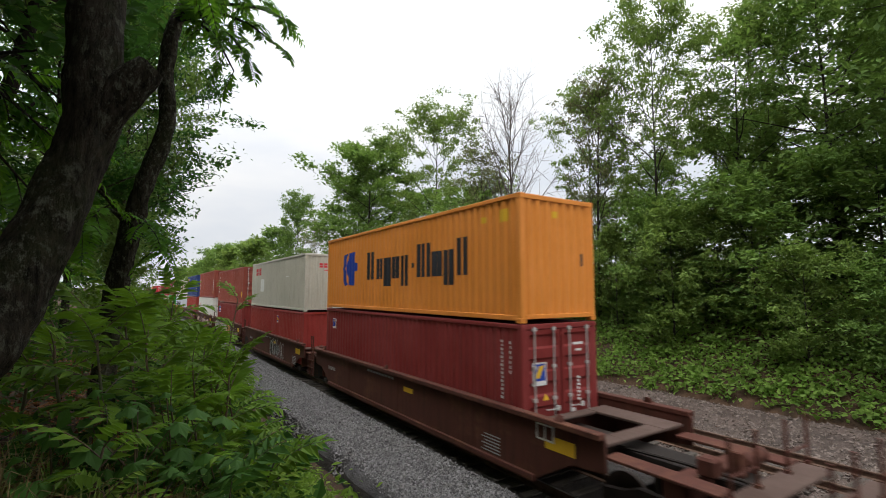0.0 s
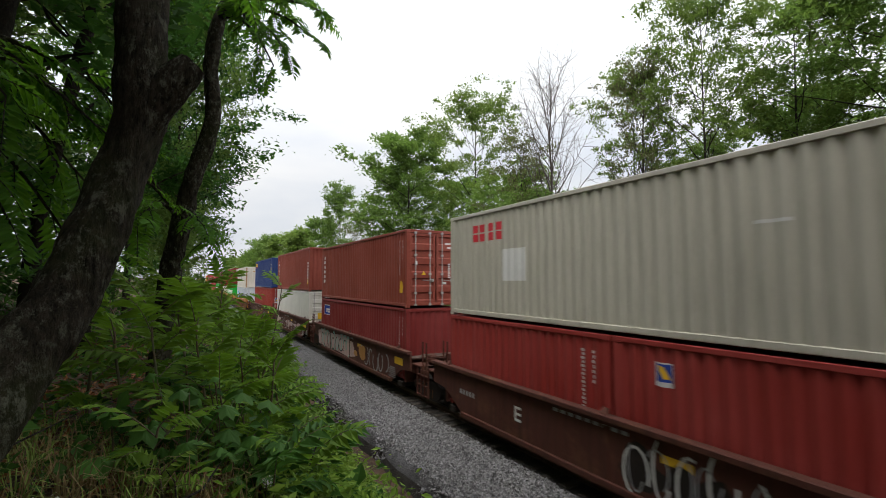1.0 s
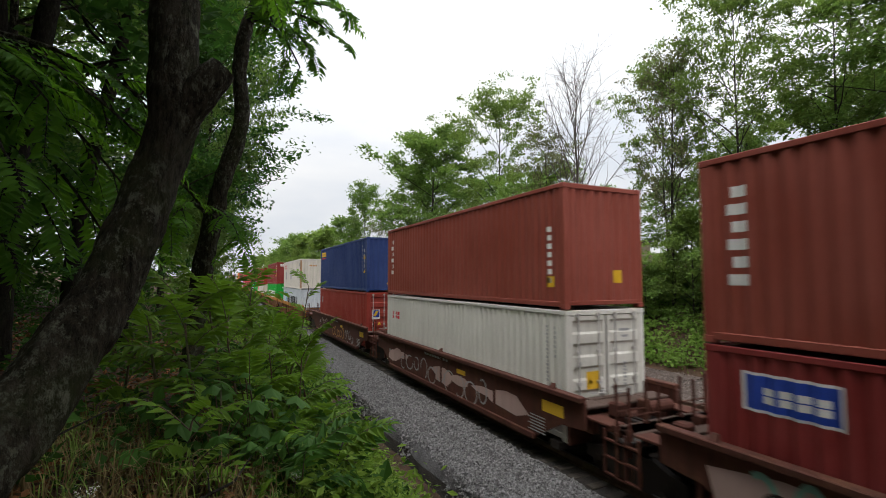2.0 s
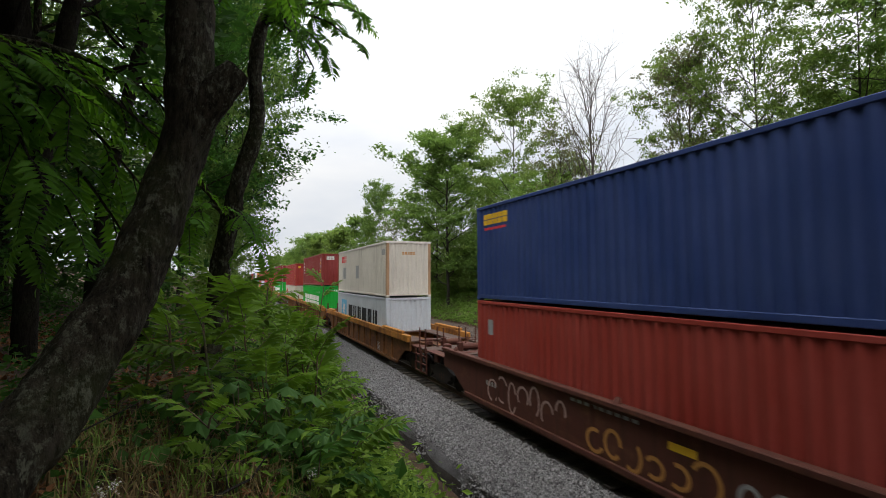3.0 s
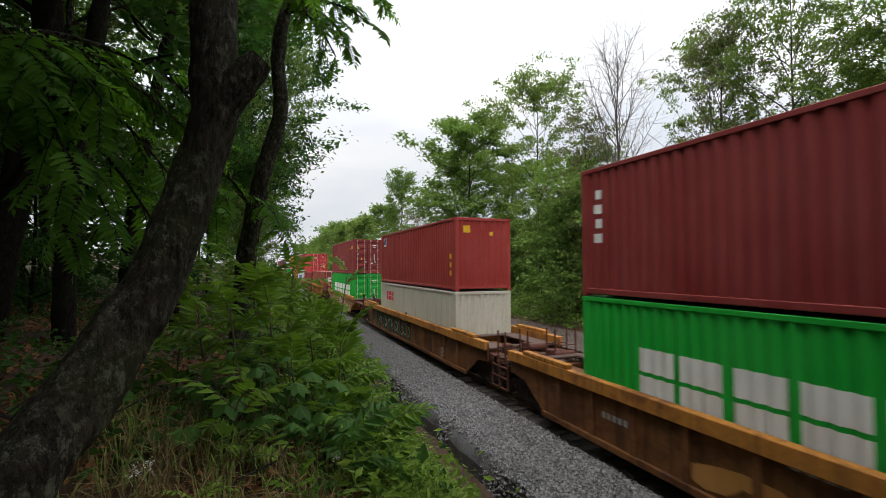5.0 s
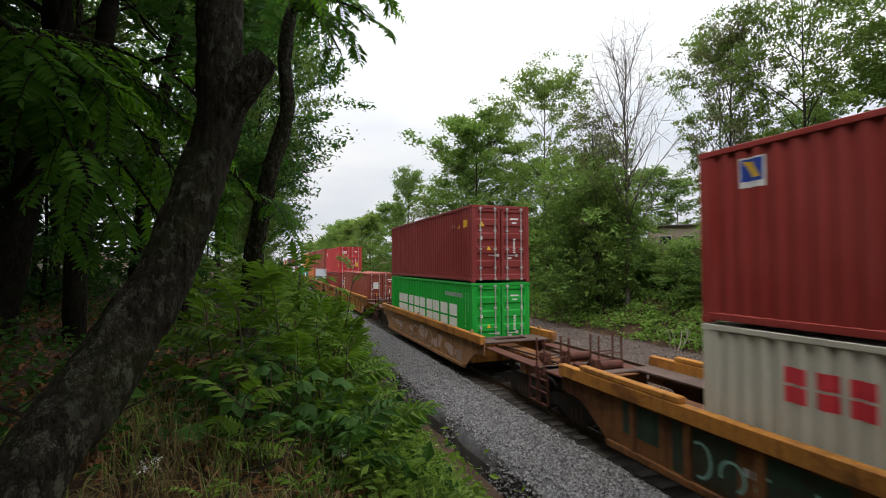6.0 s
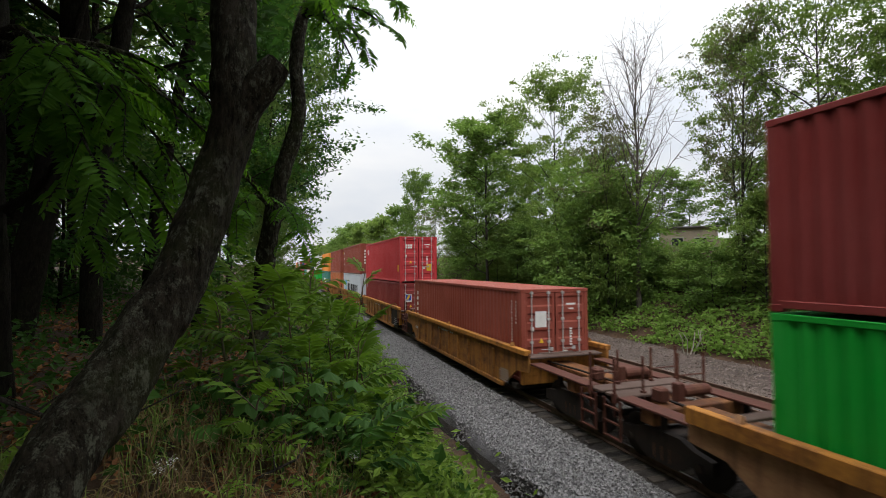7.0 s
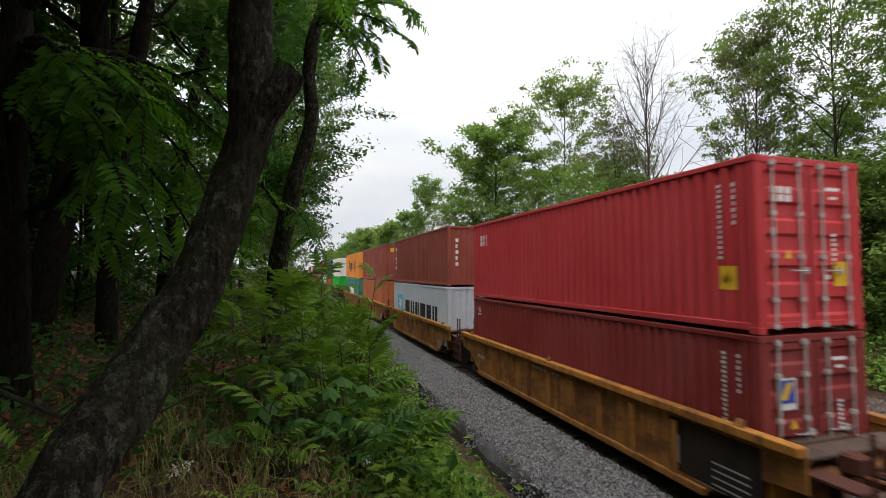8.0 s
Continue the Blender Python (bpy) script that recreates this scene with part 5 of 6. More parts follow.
# wood on the near side of the cutting
NEAR_TREES = [
    ("grove", -0.9, 27.0, 19.5, 30, 0.8, "tall dark green tree leaning over the bank"),
    ("grove_lit", -0.5, 21.0, 17.0, 250, 0.62, "dense green tree overhanging the bank"),
    ("grove", -1.8, 19.0, 17.0, 120, 0.8, "dark green tree on the wooded bank"),
    ("grove", -1.2, 38.0, 18.0, 80, 0.7, "green tree on the near bank"),
    ("bushy", -0.6, 33.0, 8.6, 30, 0.6, "leafy shrub low on the near bank"),
    ("bushy_2", -0.5, 22.0, 6.6, 200, 0.55, "leafy shrub low on the near bank"),
    ("grove_lit", -5.0, 14.0, 15.0, 200, 1.0, "leafy tree inside the wood"),
    ("grove_lit", -11.0, 13.0, 16.0, 15, 1.1, "leafy tree inside the wood"),
    ("grove", -2.2, 52.0, 18.0, 150, 0.9, "green tree on the near bank further off"),
    ("grove_lit", -8.0, 24.0, 15.5, 300, 0.9, "leafy tree deep in the wood"),
    ("distant", -4.0, 70.0, 16.0, 150, 0.8, "green tree on the near bank further off"),
    ("grove", -6.5, 8.0, 14.0, 140, 0.9, "dark tree close to the path"),
    ("bushy", -6.0, 16.0, 9.5, 50, 1.0, "shade shrub inside the wood"),
    ("bushy_2", -9.0, 10.5, 9.0, 150, 1.0, "shade shrub inside the wood"),
    ("bushy", -3.0, 26.0, 9.5, 250, 0.9, "shade shrub inside the wood"),
    # shrubs added to close bright gaps between the trunks
    ("blocking_bush", -4.2, 11.5, 7.5, 90, 0.9, "dark-toned shrub added to block light between the trunks"),
    ("blocking_bush", -7.5, 15.5, 8.5, 190, 1.0, "dark-toned shrub added to block light between the trunks"),
    ("blocking_bush", -2.6, 16.5, 7.0, 290, 0.8, "dark-toned shrub added to block light between the trunks"),
    ("blocking_bush", -10.5, 14.0, 8.5, 20, 1.0, "dark-toned shrub added to block light between the trunks"),
    ("bushy_2", -12.0, 19.0, 10.5, 350, 1.1, "shade shrub inside the wood"),
    ("grove", -3.5, -3.0, 14.0, 60, 0.9, "tree behind the standing place"),
    # dense crowns, mostly out of view, added to shade wood and bank
    ("shade_canopy", -5.0, 0.5, 14.5, 20, 0.9, "tall dense-crowned tree added to shade the path"),
    ("shade_canopy", -6.5, 6.0, 16.0, 100, 1.0, "tall dense-crowned tree added to shade the wood"),
    ("shade_canopy", -3.4, 11.0, 16.0, 200, 0.85, "tall dense-crowned tree added to shade the wood"),
    ("shade_canopy", -9.5, 10.0, 17.0, 300, 1.0, "tall dense-crowned tree added to shade the wood"),
    ("shade_canopy", -1.5, -4.0, 15.0, 50, 1.0, "tall unseen tree added behind the standing place for shade"),
    ("shade_canopy", -12.0, 4.0, 16.0, 80, 1.0, "tall dense-crowned tree added to shade the wood"),
    ("grove", -9.0, 1.0, 15.0, 10, 1.0, "tree in the wood behind"),
]
for key, x, y, top, turn, wide, words in NEAR_TREES:
    plant_tree(key, x, y, words, top, turn, wide)

# unseen ring of shade-toned trees, added to block light from west and south
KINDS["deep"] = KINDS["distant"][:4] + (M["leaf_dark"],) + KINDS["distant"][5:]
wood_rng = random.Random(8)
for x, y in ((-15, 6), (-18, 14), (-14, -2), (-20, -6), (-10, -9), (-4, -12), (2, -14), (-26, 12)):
    plant_tree("deep", x, y, "unseen dark leafy tree added to keep light out of the wood", 15 + wood_rng.uniform(-1, 4), wood_rng.uniform(0, 360), 1.15)


# ---- the leaning trunk and its neighbours ----
def smooth_path(pts, n):
    pts = np.array(pts)
    t = np.linspace(0, len(pts) - 1, n)
    out = []
    for u in t:
        i = min(int(u), len(pts) - 2)
        p0, p1, p2, p3 = pts[max(i - 1, 0)], pts[i], pts[i + 1], pts[min(i + 2, len(pts) - 1)]
        f = u - i
        out.append(0.5 * ((2 * p1) + (-p0 + p2) * f + (2 * p0 - 5 * p1 + 4 * p2 - p3) * f ** 2 + (-p0 + 3 * p1 - 3 * p2 + p3) * f ** 3))
    return np.array(out)


def gnarled(pts, r0, r1, seed, sides=40):
    """One trunk or limb with lumps and furrows."""
    n = max(8, int(len(pts) * 14))
    b = Buf().tube(smooth_path(pts, n), [r0 + (r1 - r0) * i / (n - 1) for i in range(n)], sides if r0 > 0.06 else 8, caps=True)
    k = min(1.0, r0 / 0.15)
    vs = []
    for v in b.v:
        p = Vector(v)
        vs.append(p + noise.noise_vector((p.x * 3 + seed, p.y * 3, p.z * 1.4)) * 0.045 * k + noise.noise_vector((p.x * 11, p.y * 11 + seed, p.z * 5)) * 0.018 * k + noise.noise_vector((p.x * 30, p.y * 30 + seed, p.z * 12)) * 0.008 * k)
    b.v = [tuple(v) for v in vs]
    return b.mesh("trunk", True)


def big_trunk(label, paths, seed, name="tree", bark="bark"):
    t = tagged(new(name), label, "tree", "trees on the near bank")
    base = Vector(paths[0][0][0])
    t.location = base
    for i, (pts, a, b) in enumerate(paths):
        part("limb" if i else "trunk", gnarled([Vector(p) - base for p in pts], a, b, seed), M[bark], t)
    return t


lean_tree = big_trunk("old leaning tree with mossy, lichen-spotted bark and a broken stub", [
    ([(-1.3, 2.3, 2.2), (-1.02, 2.6, 3.0), (-0.95, 2.76, 3.18), (-0.85, 2.95, 3.39), (-0.735, 3.1, 3.67), (-0.575, 3.28, 3.99), (-0.47, 3.38, 4.36), (-0.375, 3.47, 4.75), (-0.33, 3.5, 4.96), (-0.30, 3.5, 5.17), (-0.31, 3.52, 5.58), (-0.34, 3.56, 6.01), (-0.3, 3.7, 7.2), (-0.1, 3.9, 9.0)], 0.172, 0.135),
    ([(-0.30, 3.5, 4.98), (-0.19, 3.46, 5.2), (-0.08, 3.43, 5.38), (-0.02, 3.42, 5.47)], 0.12, 0.085),
    ([(-0.1, 3.9, 8.9), (-0.9, 4.3, 10.2), (-2.2, 4.6, 11.2)], 0.1, 0.03),
    ([(-0.15, 3.85, 8.6), (-0.6, 5.2, 10.0), (-1.0, 6.6, 11.3)], 0.09, 0.03),
    ([(-0.12, 3.9, 8.8), (-0.4, 2.6, 10.2), (-0.9, 1.0, 11.4)], 0.09, 0.03)], 3)
# crown added out of view overhead, with its limbs, to shade the bank below
cr_rng = np.random.default_rng(17)
spray = np.array([-1.9, 3.8, 11.4]) + cr_rng.normal(0, 1, (330, 3)) * np.array([1.5, 2.1, 0.7])
spray = np.repeat(spray, 30, 0) + cr_rng.normal(0, 1, (9900, 3)) * np.array([0.34, 0.34, 0.16]) - np.array([-1.3, 2.3, 2.2])
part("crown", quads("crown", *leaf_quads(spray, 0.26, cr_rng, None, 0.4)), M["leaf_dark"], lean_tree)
big_trunk("slender dark trunk with a bend, beside the leaning tree", [
    ([(-0.35, 8.0, 2.2), (-0.24, 8.0, 4.07), (-0.12, 8.0, 4.8), (0.0, 8.0, 5.45), (0.27, 8.0, 6.6), (0.22, 8.1, 7.49), (0.33, 8.19, 8.25), (0.51, 8.28, 8.83), (0.9, 8.4, 10.5), (1.0, 8.6, 12.5)], 0.15, 0.08),
    ([(0.33, 8.19, 8.25), (0.9, 8.0, 8.9), (1.5, 7.6, 9.1)], 0.07, 0.03)], 7)
DARK_TRUNKS = [
    ([(-2.45, 5.5, 2.5), (-2.49, 5.47, 2.91), (-2.55, 5.44, 4.49), (-2.55, 5.44, 5.57), (-2.56, 5.43, 6.67), (-2.6, 5.4, 9)], 0.16, 0.11),
    ([(-2.75, 8.6, 2.4), (-2.69, 8.59, 4.78), (-2.5, 8.65, 7.18), (-2.35, 8.69, 8.55), (-2.2, 8.8, 11)], 0.15, 0.1),
    ([(-3.6, 8.3, 2.6), (-3.3, 8.4, 5.0), (-3.03, 8.48, 7.14), (-2.99, 8.49, 8.32), (-2.9, 8.6, 11)], 0.2, 0.15),
    ([(-5.0, 11, 3.0), (-4.8, 11, 6), (-4.9, 11, 9), (-4.6, 11.2, 12)], 0.22, 0.14),
    ([(-3.0, 13, 2.8), (-2.8, 13, 6), (-2.2, 13.2, 10), (-2.1, 13.2, 13)], 0.18, 0.1),
    ([(-7.0, 12, 3.4), (-7.2, 12, 7), (-6.9, 12, 12)], 0.24, 0.15),
    ([(-1.6, 10.5, 2.5), (-1.5, 10.5, 5), (-1.1, 10.6, 8), (-1.0, 10.6, 11)], 0.1, 0.06),
    ([(-4.1, 6.6, 2.9), (-4.2, 6.5, 5), (-4.0, 6.6, 9)], 0.12, 0.09),
]
for i, (pts, a, b) in enumerate(DARK_TRUNKS):
    pts = [(pts[0][0], pts[0][1], ground_z(pts[0][0], pts[0][1]) - 0.3)] + pts[1:]
    limbs = [(pts, a, b)]
    lr = random.Random(i)
    for k in range(5):
        q = Vector(pts[-1]).lerp(Vector(pts[1]), lr.uniform(0.1, 0.85))
        d = Vector((lr.uniform(-1, 1), lr.uniform(-0.6, 0.6), lr.uniform(0.2, 0.9)))
        limbs.append(([q, q + d * 0.7, q + d * 1.3 + Vector((0, 0, 0.3)), q + d * 2.0 + Vector((lr.uniform(-.4, .4), 0, 0.4))], b * 0.45, 0.012))
    big_trunk("trunk toned dark for shade, with crooked branches, inside the wood", limbs, 20 + i, "tree", "bark_dark")


# ---- fronds ----
def frond(r, base, way, ln, pairs, leaflet, sag=0.5):
    """A feather leaf: bent stalk with paired pointed leaflets; returns leaf vertices, faces and the stalk's points."""
    way = np.asarray(way, float)
    way /= np.linalg.norm(way)
    pts = [np.asarray(base, float)]
    d = way.copy()
    k = 8
    for i in range(k):
        d = d + np.array([0, 0, -sag / k * (0.4 + i / k)])
        d /= np.linalg.norm(d)
        pts.append(pts[-1] + d * ln / k)
    pts = np.array(pts)
    roll = r.normal(0, 0.25)
    vs, fs = [], []
    for j in range(pairs * 2 + 1):
        u = 0.16 + 0.84 * (j // 2) / pairs
        q = min(u, 0.999) * k
        i = int(q)
        p = pts[i] + (pts[i + 1] - pts[i]) * (q - i)
        ax = pts[i + 1] - pts[i]
        ax /= np.linalg.norm(ax)
        side = np.cross(ax, [0, 0, 1.0])
        side /= np.linalg.norm(side) + 1e-9
        up = np.cross(side, ax)
        side = side * math.cos(roll) + up * math.sin(roll)
        s = 1 if j % 2 else -1
        size = leaflet * (0.55 + 0.75 * math.sin(math.pi * min(0.95, u * 0.85 + 0.08))) * r.uniform(0.85, 1.15)
        ld = side * s * 0.85 + ax * (0.5 if j < pairs * 2 else 3.0) + up * r.normal(-0.15, 0.15)
        ld /= np.linalg.norm(ld)
        ws = np.cross(ld, up)
        ws /= np.linalg.norm(ws) + 1e-9
        nn = np.cross(ws, ld)
        w = size * 0.19
        o = len(vs)
        mid = p + ld * size * 0.42 - nn * size * 0.03
        vs += [p, p + ld * size * 0.38 + ws * w + nn * w * 0.35, p + ld * size - nn * size * 0.12, p + ld * size * 0.38 - ws * w + nn * w * 0.35, mid]
        fs += [(o, o + 1, o + 4), (o + 1, o + 2, o + 4), (o + 2, o + 3, o + 4), (o + 3, o, o + 4)]
    return vs, fs, pts


def frond_set(r, specs):
    lv, lf, sb = [], [], Buf()
    for base, way, ln, pairs, leaflet, sag in specs:
        vs, fs, pts = frond(r, base, way, ln, pairs, leaflet, sag)
        o = len(lv)
        lv += vs
        lf += [tuple(i + o for i in f) for f in fs]
        sb.tube(pts, [0.006 * (1 - 0.8 * i / (len(pts) - 1)) + 0.001 for i in range(len(pts))], 4, caps=False)
    return lv, lf, sb


def sumac_kind(seed, h, n, ln, leaflet, pairs=9):
    r = np.random.default_rng(seed)
    stem = [(0, 0, -0.15)]
    d = np.array([r.normal(0, 0.12), r.normal(0, 0.12), 1.0])
    for i in range(6):
        d = d + np.array([r.normal(0, 0.08), r.normal(0, 0.08), 0.05])
        stem.append(tuple(np.array(stem[-1]) + d / np.linalg.norm(d) * h / 6))
    specs = []
    for i in range(n):
        u = 0.35 + 0.65 * i / (n - 1)
        q = u * 5.99
        k = int(q)
        b = np.array(stem[k]) + (np.array(stem[k + 1]) - np.array(stem[k])) * (q - k)
        a = i * 2.4 + r.uniform(-0.3, 0.3)
        el = 0.25 + 0.7 * u + r.normal(0, 0.1)
        specs.append((b, (math.cos(a) * math.cos(el), math.sin(a) * math.cos(el), math.sin(el)), ln * r.uniform(0.75, 1.15), pairs, leaflet, 1.1))
    lv, lf, sb = frond_set(r, specs)
    sb.tube(stem, [0.022 * (1 - 0.6 * i / 6) for i in range(7)], 7)
    return quads("foliage", lv, lf), sb.mesh("stem", True)


SUMAC = [sumac_kind(50, 1.4, 9, 0.75, 0.19), sumac_kind(51, 1.0, 7, 0.62, 0.17, 8), sumac_kind(52, 1.7, 10, 0.85, 0.20), sumac_kind(53, 0.65, 6, 0.55, 0.16, 7), sumac_kind(54, 0.8, 6, 0.95, 0.26, 8), sumac_kind(55, 2.6, 7, 0.6, 0.15)]


def headroom(x, y):
    """How tall the brush grows: low on the open side of the bank, where it is cut back for the line."""
    return 9.0 if x < 0.05 * y else max(0.15, 4.05 - 0.062 * y - ground_z(x, y))


SUMAC_TALL = (1.7, 1.3, 2.05, 0.95, 1.1, 2.6)


def plant_sumac(kind, x, y, turn, k, words, mat="leaf_sumac", dz=0.0):
    s = tagged(new("sumac_plant"), words, "plant", "sumac shoots on the near bank")
    if kind != 5:
        k = min(k, max(0.35, headroom(x, y) / SUMAC_TALL[kind]))
    s.matrix_basis = Matrix.LocRotScale((x, y, ground_z(x, y) + dz), Euler((0, 0, radians(turn))), (k, k, k))
    part("stem", SUMAC[kind][1], M["stem"], s)
    part("foliage", SUMAC[kind][0], M[mat], s)


SUMAC_SPOTS = [(-0.15, 5.0, 2, 0.85), (0.25, 5.6, 2, 0.9), (-0.5, 5.7, 0, 1.0), (0.5, 4.9, 0, 0.75), (0.9, 6.2, 0, 1.0), (0.1, 6.6, 2, 1.0), (0.75, 7.2, 2, 1.1), (1.35, 7.0, 0, 0.9),
               (1.2, 8.2, 0, 1.0), (0.6, 8.6, 2, 1.35), (1.8, 8.4, 1, 1.0), (1.1, 9.6, 2, 1.35), (1.8, 9.9, 0, 1.0), (0.5, 10.4, 2, 1.2), (1.5, 11.3, 2, 1.4), (2.2, 10.6, 1, 1.0),
               (0.9, 12.6, 2, 1.2), (1.9, 12.8, 0, 1.1), (2.3, 14.2, 0, 1.1), (1.3, 14.6, 2, 1.2), (0.45, 4.4, 3, 0.8), (0.95, 5.1, 3, 1.0), (1.5, 5.9, 3, 1.0), (-0.2, 4.2, 3, 0.9), (1.9, 6.9, 3, 1.0), (-0.9, 6.2, 1, 1.0)]
for i, (x, y, kind, k) in enumerate(SUMAC_SPOTS):
    plant_sumac(kind, x, y, i * 77, k, "young green sumac with feathery leaves on the bank")
# broad fronds low on the open slope, and a tall shoot standing free beside the ballast
for i, (x, y, kind, k) in enumerate(((1.05, 4.5, 4, 0.7), (1.35, 5.2, 4, 0.75), (1.2, 6.0, 4, 0.8), (0.7, 4.0, 4, 0.6), (1.7, 6.3, 4, 0.6), (2.0, 7.4, 3, 0.8), (2.4, 8.6, 3, 0.8), (2.7, 10.5, 3, 0.9), (2.2, 5.9, 3, 0.5), (3.0, 12.0, 3, 1.0))):
    plant_sumac(kind, x, y, i * 133 + 20, k, "low sumac with long broad leaflets on the open slope", "leaf_broad" if i % 2 else "leaf_sumac")
plant_sumac(5, 1.05, 8.6, 40, 0.85, "tall bare-stemmed sumac shoot standing above the brush", "leaf_bright")
sr = random.Random(31)
for i in range(26):
    y = 15 + i * 1.5
    plant_sumac(sr.choice((0, 1, 2)), sr.uniform(0.4, 3.0), y, sr.uniform(0, 360), sr.uniform(0.9, 1.3), "green sumac shoot on the brushy bank")

def lobed_leaf(size, lobes, seed):
    """A broad cupped leaf with pointed lobes, growing along y from its stalk."""
    r = random.Random(seed)
    n = lobes * 4
    rim = []
    for k in range(n + 1):
        a = -2.75 + 5.5 * k / n
        d = size * (0.62 + 0.38 * math.cos(a * 0.6)) * (1.0 if k % 4 == 2 else 0.84 if k % 2 else 0.66) * r.uniform(0.93, 1.07)
        rim.append((d * math.sin(a) * 0.8, size * 0.2 + d * math.cos(a) * 0.8, -0.35 * d * d / size + 0.05 * size * abs(math.sin(a))))
    vs = [(0, size * 0.2, 0.03)] + rim
    return quads("leaf", *([vs, [(0, k, k + 1) for k in range(1, n + 1)]]))


LOBED = [lobed_leaf(0.17, 5, 1), lobed_leaf(0.12, 4, 2), lobed_leaf(0.20, 6, 3)]
for i, (x, y, h) in enumerate(((0.05, 4.25, 0.75), (0.3, 4.6, 0.95), (-0.15, 4.7, 0.8), (0.62, 4.35, 0.6), (0.55, 5.0, 0.9), (-0.45, 4.4, 0.5), (0.95, 4.9, 0.6))):
    plant = tagged(new("broad_leaf_plant"), "dark green broad-leaved plant with large lobed leaves", "plant", "broad-leaved plants on the near bank")
    plant.location = (x, y, ground_z(x, y))
    pr = random.Random(200 + i)
    for k in range(8):
        a = k * 2.4 + pr.uniform(-0.4, 0.4)
        z = h * (0.35 + 0.65 * k / 7)
        out = 0.10 + 0.16 * pr.random() + 0.06 * (7 - k) / 7
        part("stalk", Buf().tube([(0, 0, -0.05), (0.3 * out * math.cos(a), 0.3 * out * math.sin(a), z * 0.6), (out * math.cos(a), out * math.sin(a), z)], [0.008, 0.006, 0.004], 5), M["stem"], plant)
        part("leaf", LOBED[k % 3], M["leaf_broad"], plant, Matrix.LocRotScale((out * math.cos(a), out * math.sin(a), z), Euler((pr.uniform(-0.5, 0.1), pr.uniform(-0.3, 0.3), a - math.pi / 2)), (pr.uniform(0.7, 1.15),) * 3))

# overhanging boughs with feather leaves, high over the bank
def bough(label, root, tips, seed, ln, leaflet, mat, n=9):
    r = np.random.default_rng(seed)
    t = tagged(new("overhanging_bough"), label, "branch", "boughs over the bank")
    t.location = root
    sb_all, specs = Buf(), []
    root_v = np.array(root)
    for tip in tips:
        e = np.array(tip) - root_v
        path = smooth_path([np.zeros(3), e * 0.4 + np.array([0, 0, 0.25]), e * 0.75 + np.array([0, 0, 0.2]), e], 12)
        sb_all.tube(path, [0.03 * (1 - 0.85 * i / 11) + 0.003 for i in range(12)], 6)
        for i in range(n):
            u = 0.3 + 0.7 * i / (n - 1)
            p = path[min(11, int(u * 11))]
            w = e / np.linalg.norm(e) * 0.7 + np.array([r.normal(0, 0.6), r.normal(0, 0.5), r.normal(-0.15, 0.25)])
            specs.append((p, w, ln * r.uniform(0.7, 1.15), 9, leaflet, 1.0))
    lv, lf, sb = frond_set(r, specs)
    sb_all.add(sb.v, sb.f)
    tagged(part("twig", sb_all.mesh("twig", True), M["bark"], t), kind="stuff")
    part("foliage", quads("foliage", lv, lf), M[mat], t)


bough("feather-leaved bough hanging over the cutting", (0.33, 8.19, 8.3), [(1.3, 5.9, 7.15), (1.0, 5.95, 6.9), (0.85, 5.95, 6.7), (1.5, 5.9, 7.5), (0.55, 6.2, 7.3), (1.2, 6.6, 8.1), (0.5, 5.6, 7.5)], 61, 0.5, 0.115, "leaf_bough", 11)
bough("dense leafy bough above the leaning tree", (-0.3, 3.7, 7.4), [(0.3, 4.6, 6.9), (-0.1, 5.2, 7.1), (0.5, 5.4, 7.6), (-0.6, 5.0, 7.4)], 62, 0.6, 0.12, "leaf_bough", 7)
bough("shaded leafy bough within the wood", (-2.56, 5.43, 6.2), [(-1.3, 4.8, 5.5), (-0.8, 5.0, 4.9), (-1.45, 4.6, 4.9), (-1.0, 5.4, 5.7), (-1.75, 4.7, 5.6), (-0.7, 5.2, 5.4), (-1.25, 4.9, 4.5), (-0.85, 5.1, 4.3), (-1.6, 5.0, 4.4), (-0.6, 5.6, 5.8)], 63, 0.58, 0.135, "leaf_bough", 10)
bough("green bough between the trunks", (-0.16, 8.0, 5.0), [(-0.9, 7.2, 5.3), (-0.6, 7.0, 4.7), (0.2, 7.3, 4.6), (-1.2, 7.6, 5.9)], 64, 0.55, 0.12, "leaf_bough", 9)


# ---- ground cover ----
def cover(name, n, place, size, mat, label, seed, height=0.5, stretch=1.6, flat=0.6, clump=14):
    r = np.random.default_rng(seed)
    m = n // clump
    xs, ys = place(r, m)
    hs = np.minimum(r.uniform(0.15, 1.0, m) * height, [headroom(x, y) if x < 6 else 9.0 for x, y in zip(xs, ys)])
    c = np.array([(x, y, ground_z(x, y)) for x, y in zip(xs, ys)])
    c = np.repeat(c, clump, 0)
    up = r.uniform(0.05, 1.0, len(c)) * np.repeat(hs, clump)
    c += np.stack([r.normal(0, 0.16, len(c)) * (1 + np.repeat(hs, clump)), r.normal(0, 0.16, len(c)) * (1 + np.repeat(hs, clump)), up], 1)
    v, f = leaf_quads(c, size, r, None, flat, stretch)
    return tagged(part(name, quads(name, v, f), M[mat]), label, "undergrowth", kind="stuff")


def strip(x0, x1, y0, y1, near=1.0):
    return lambda r, m: (r.uniform(x0, x1, m), y0 + (y1 - y0) * r.uniform(0, 1, m) ** near)


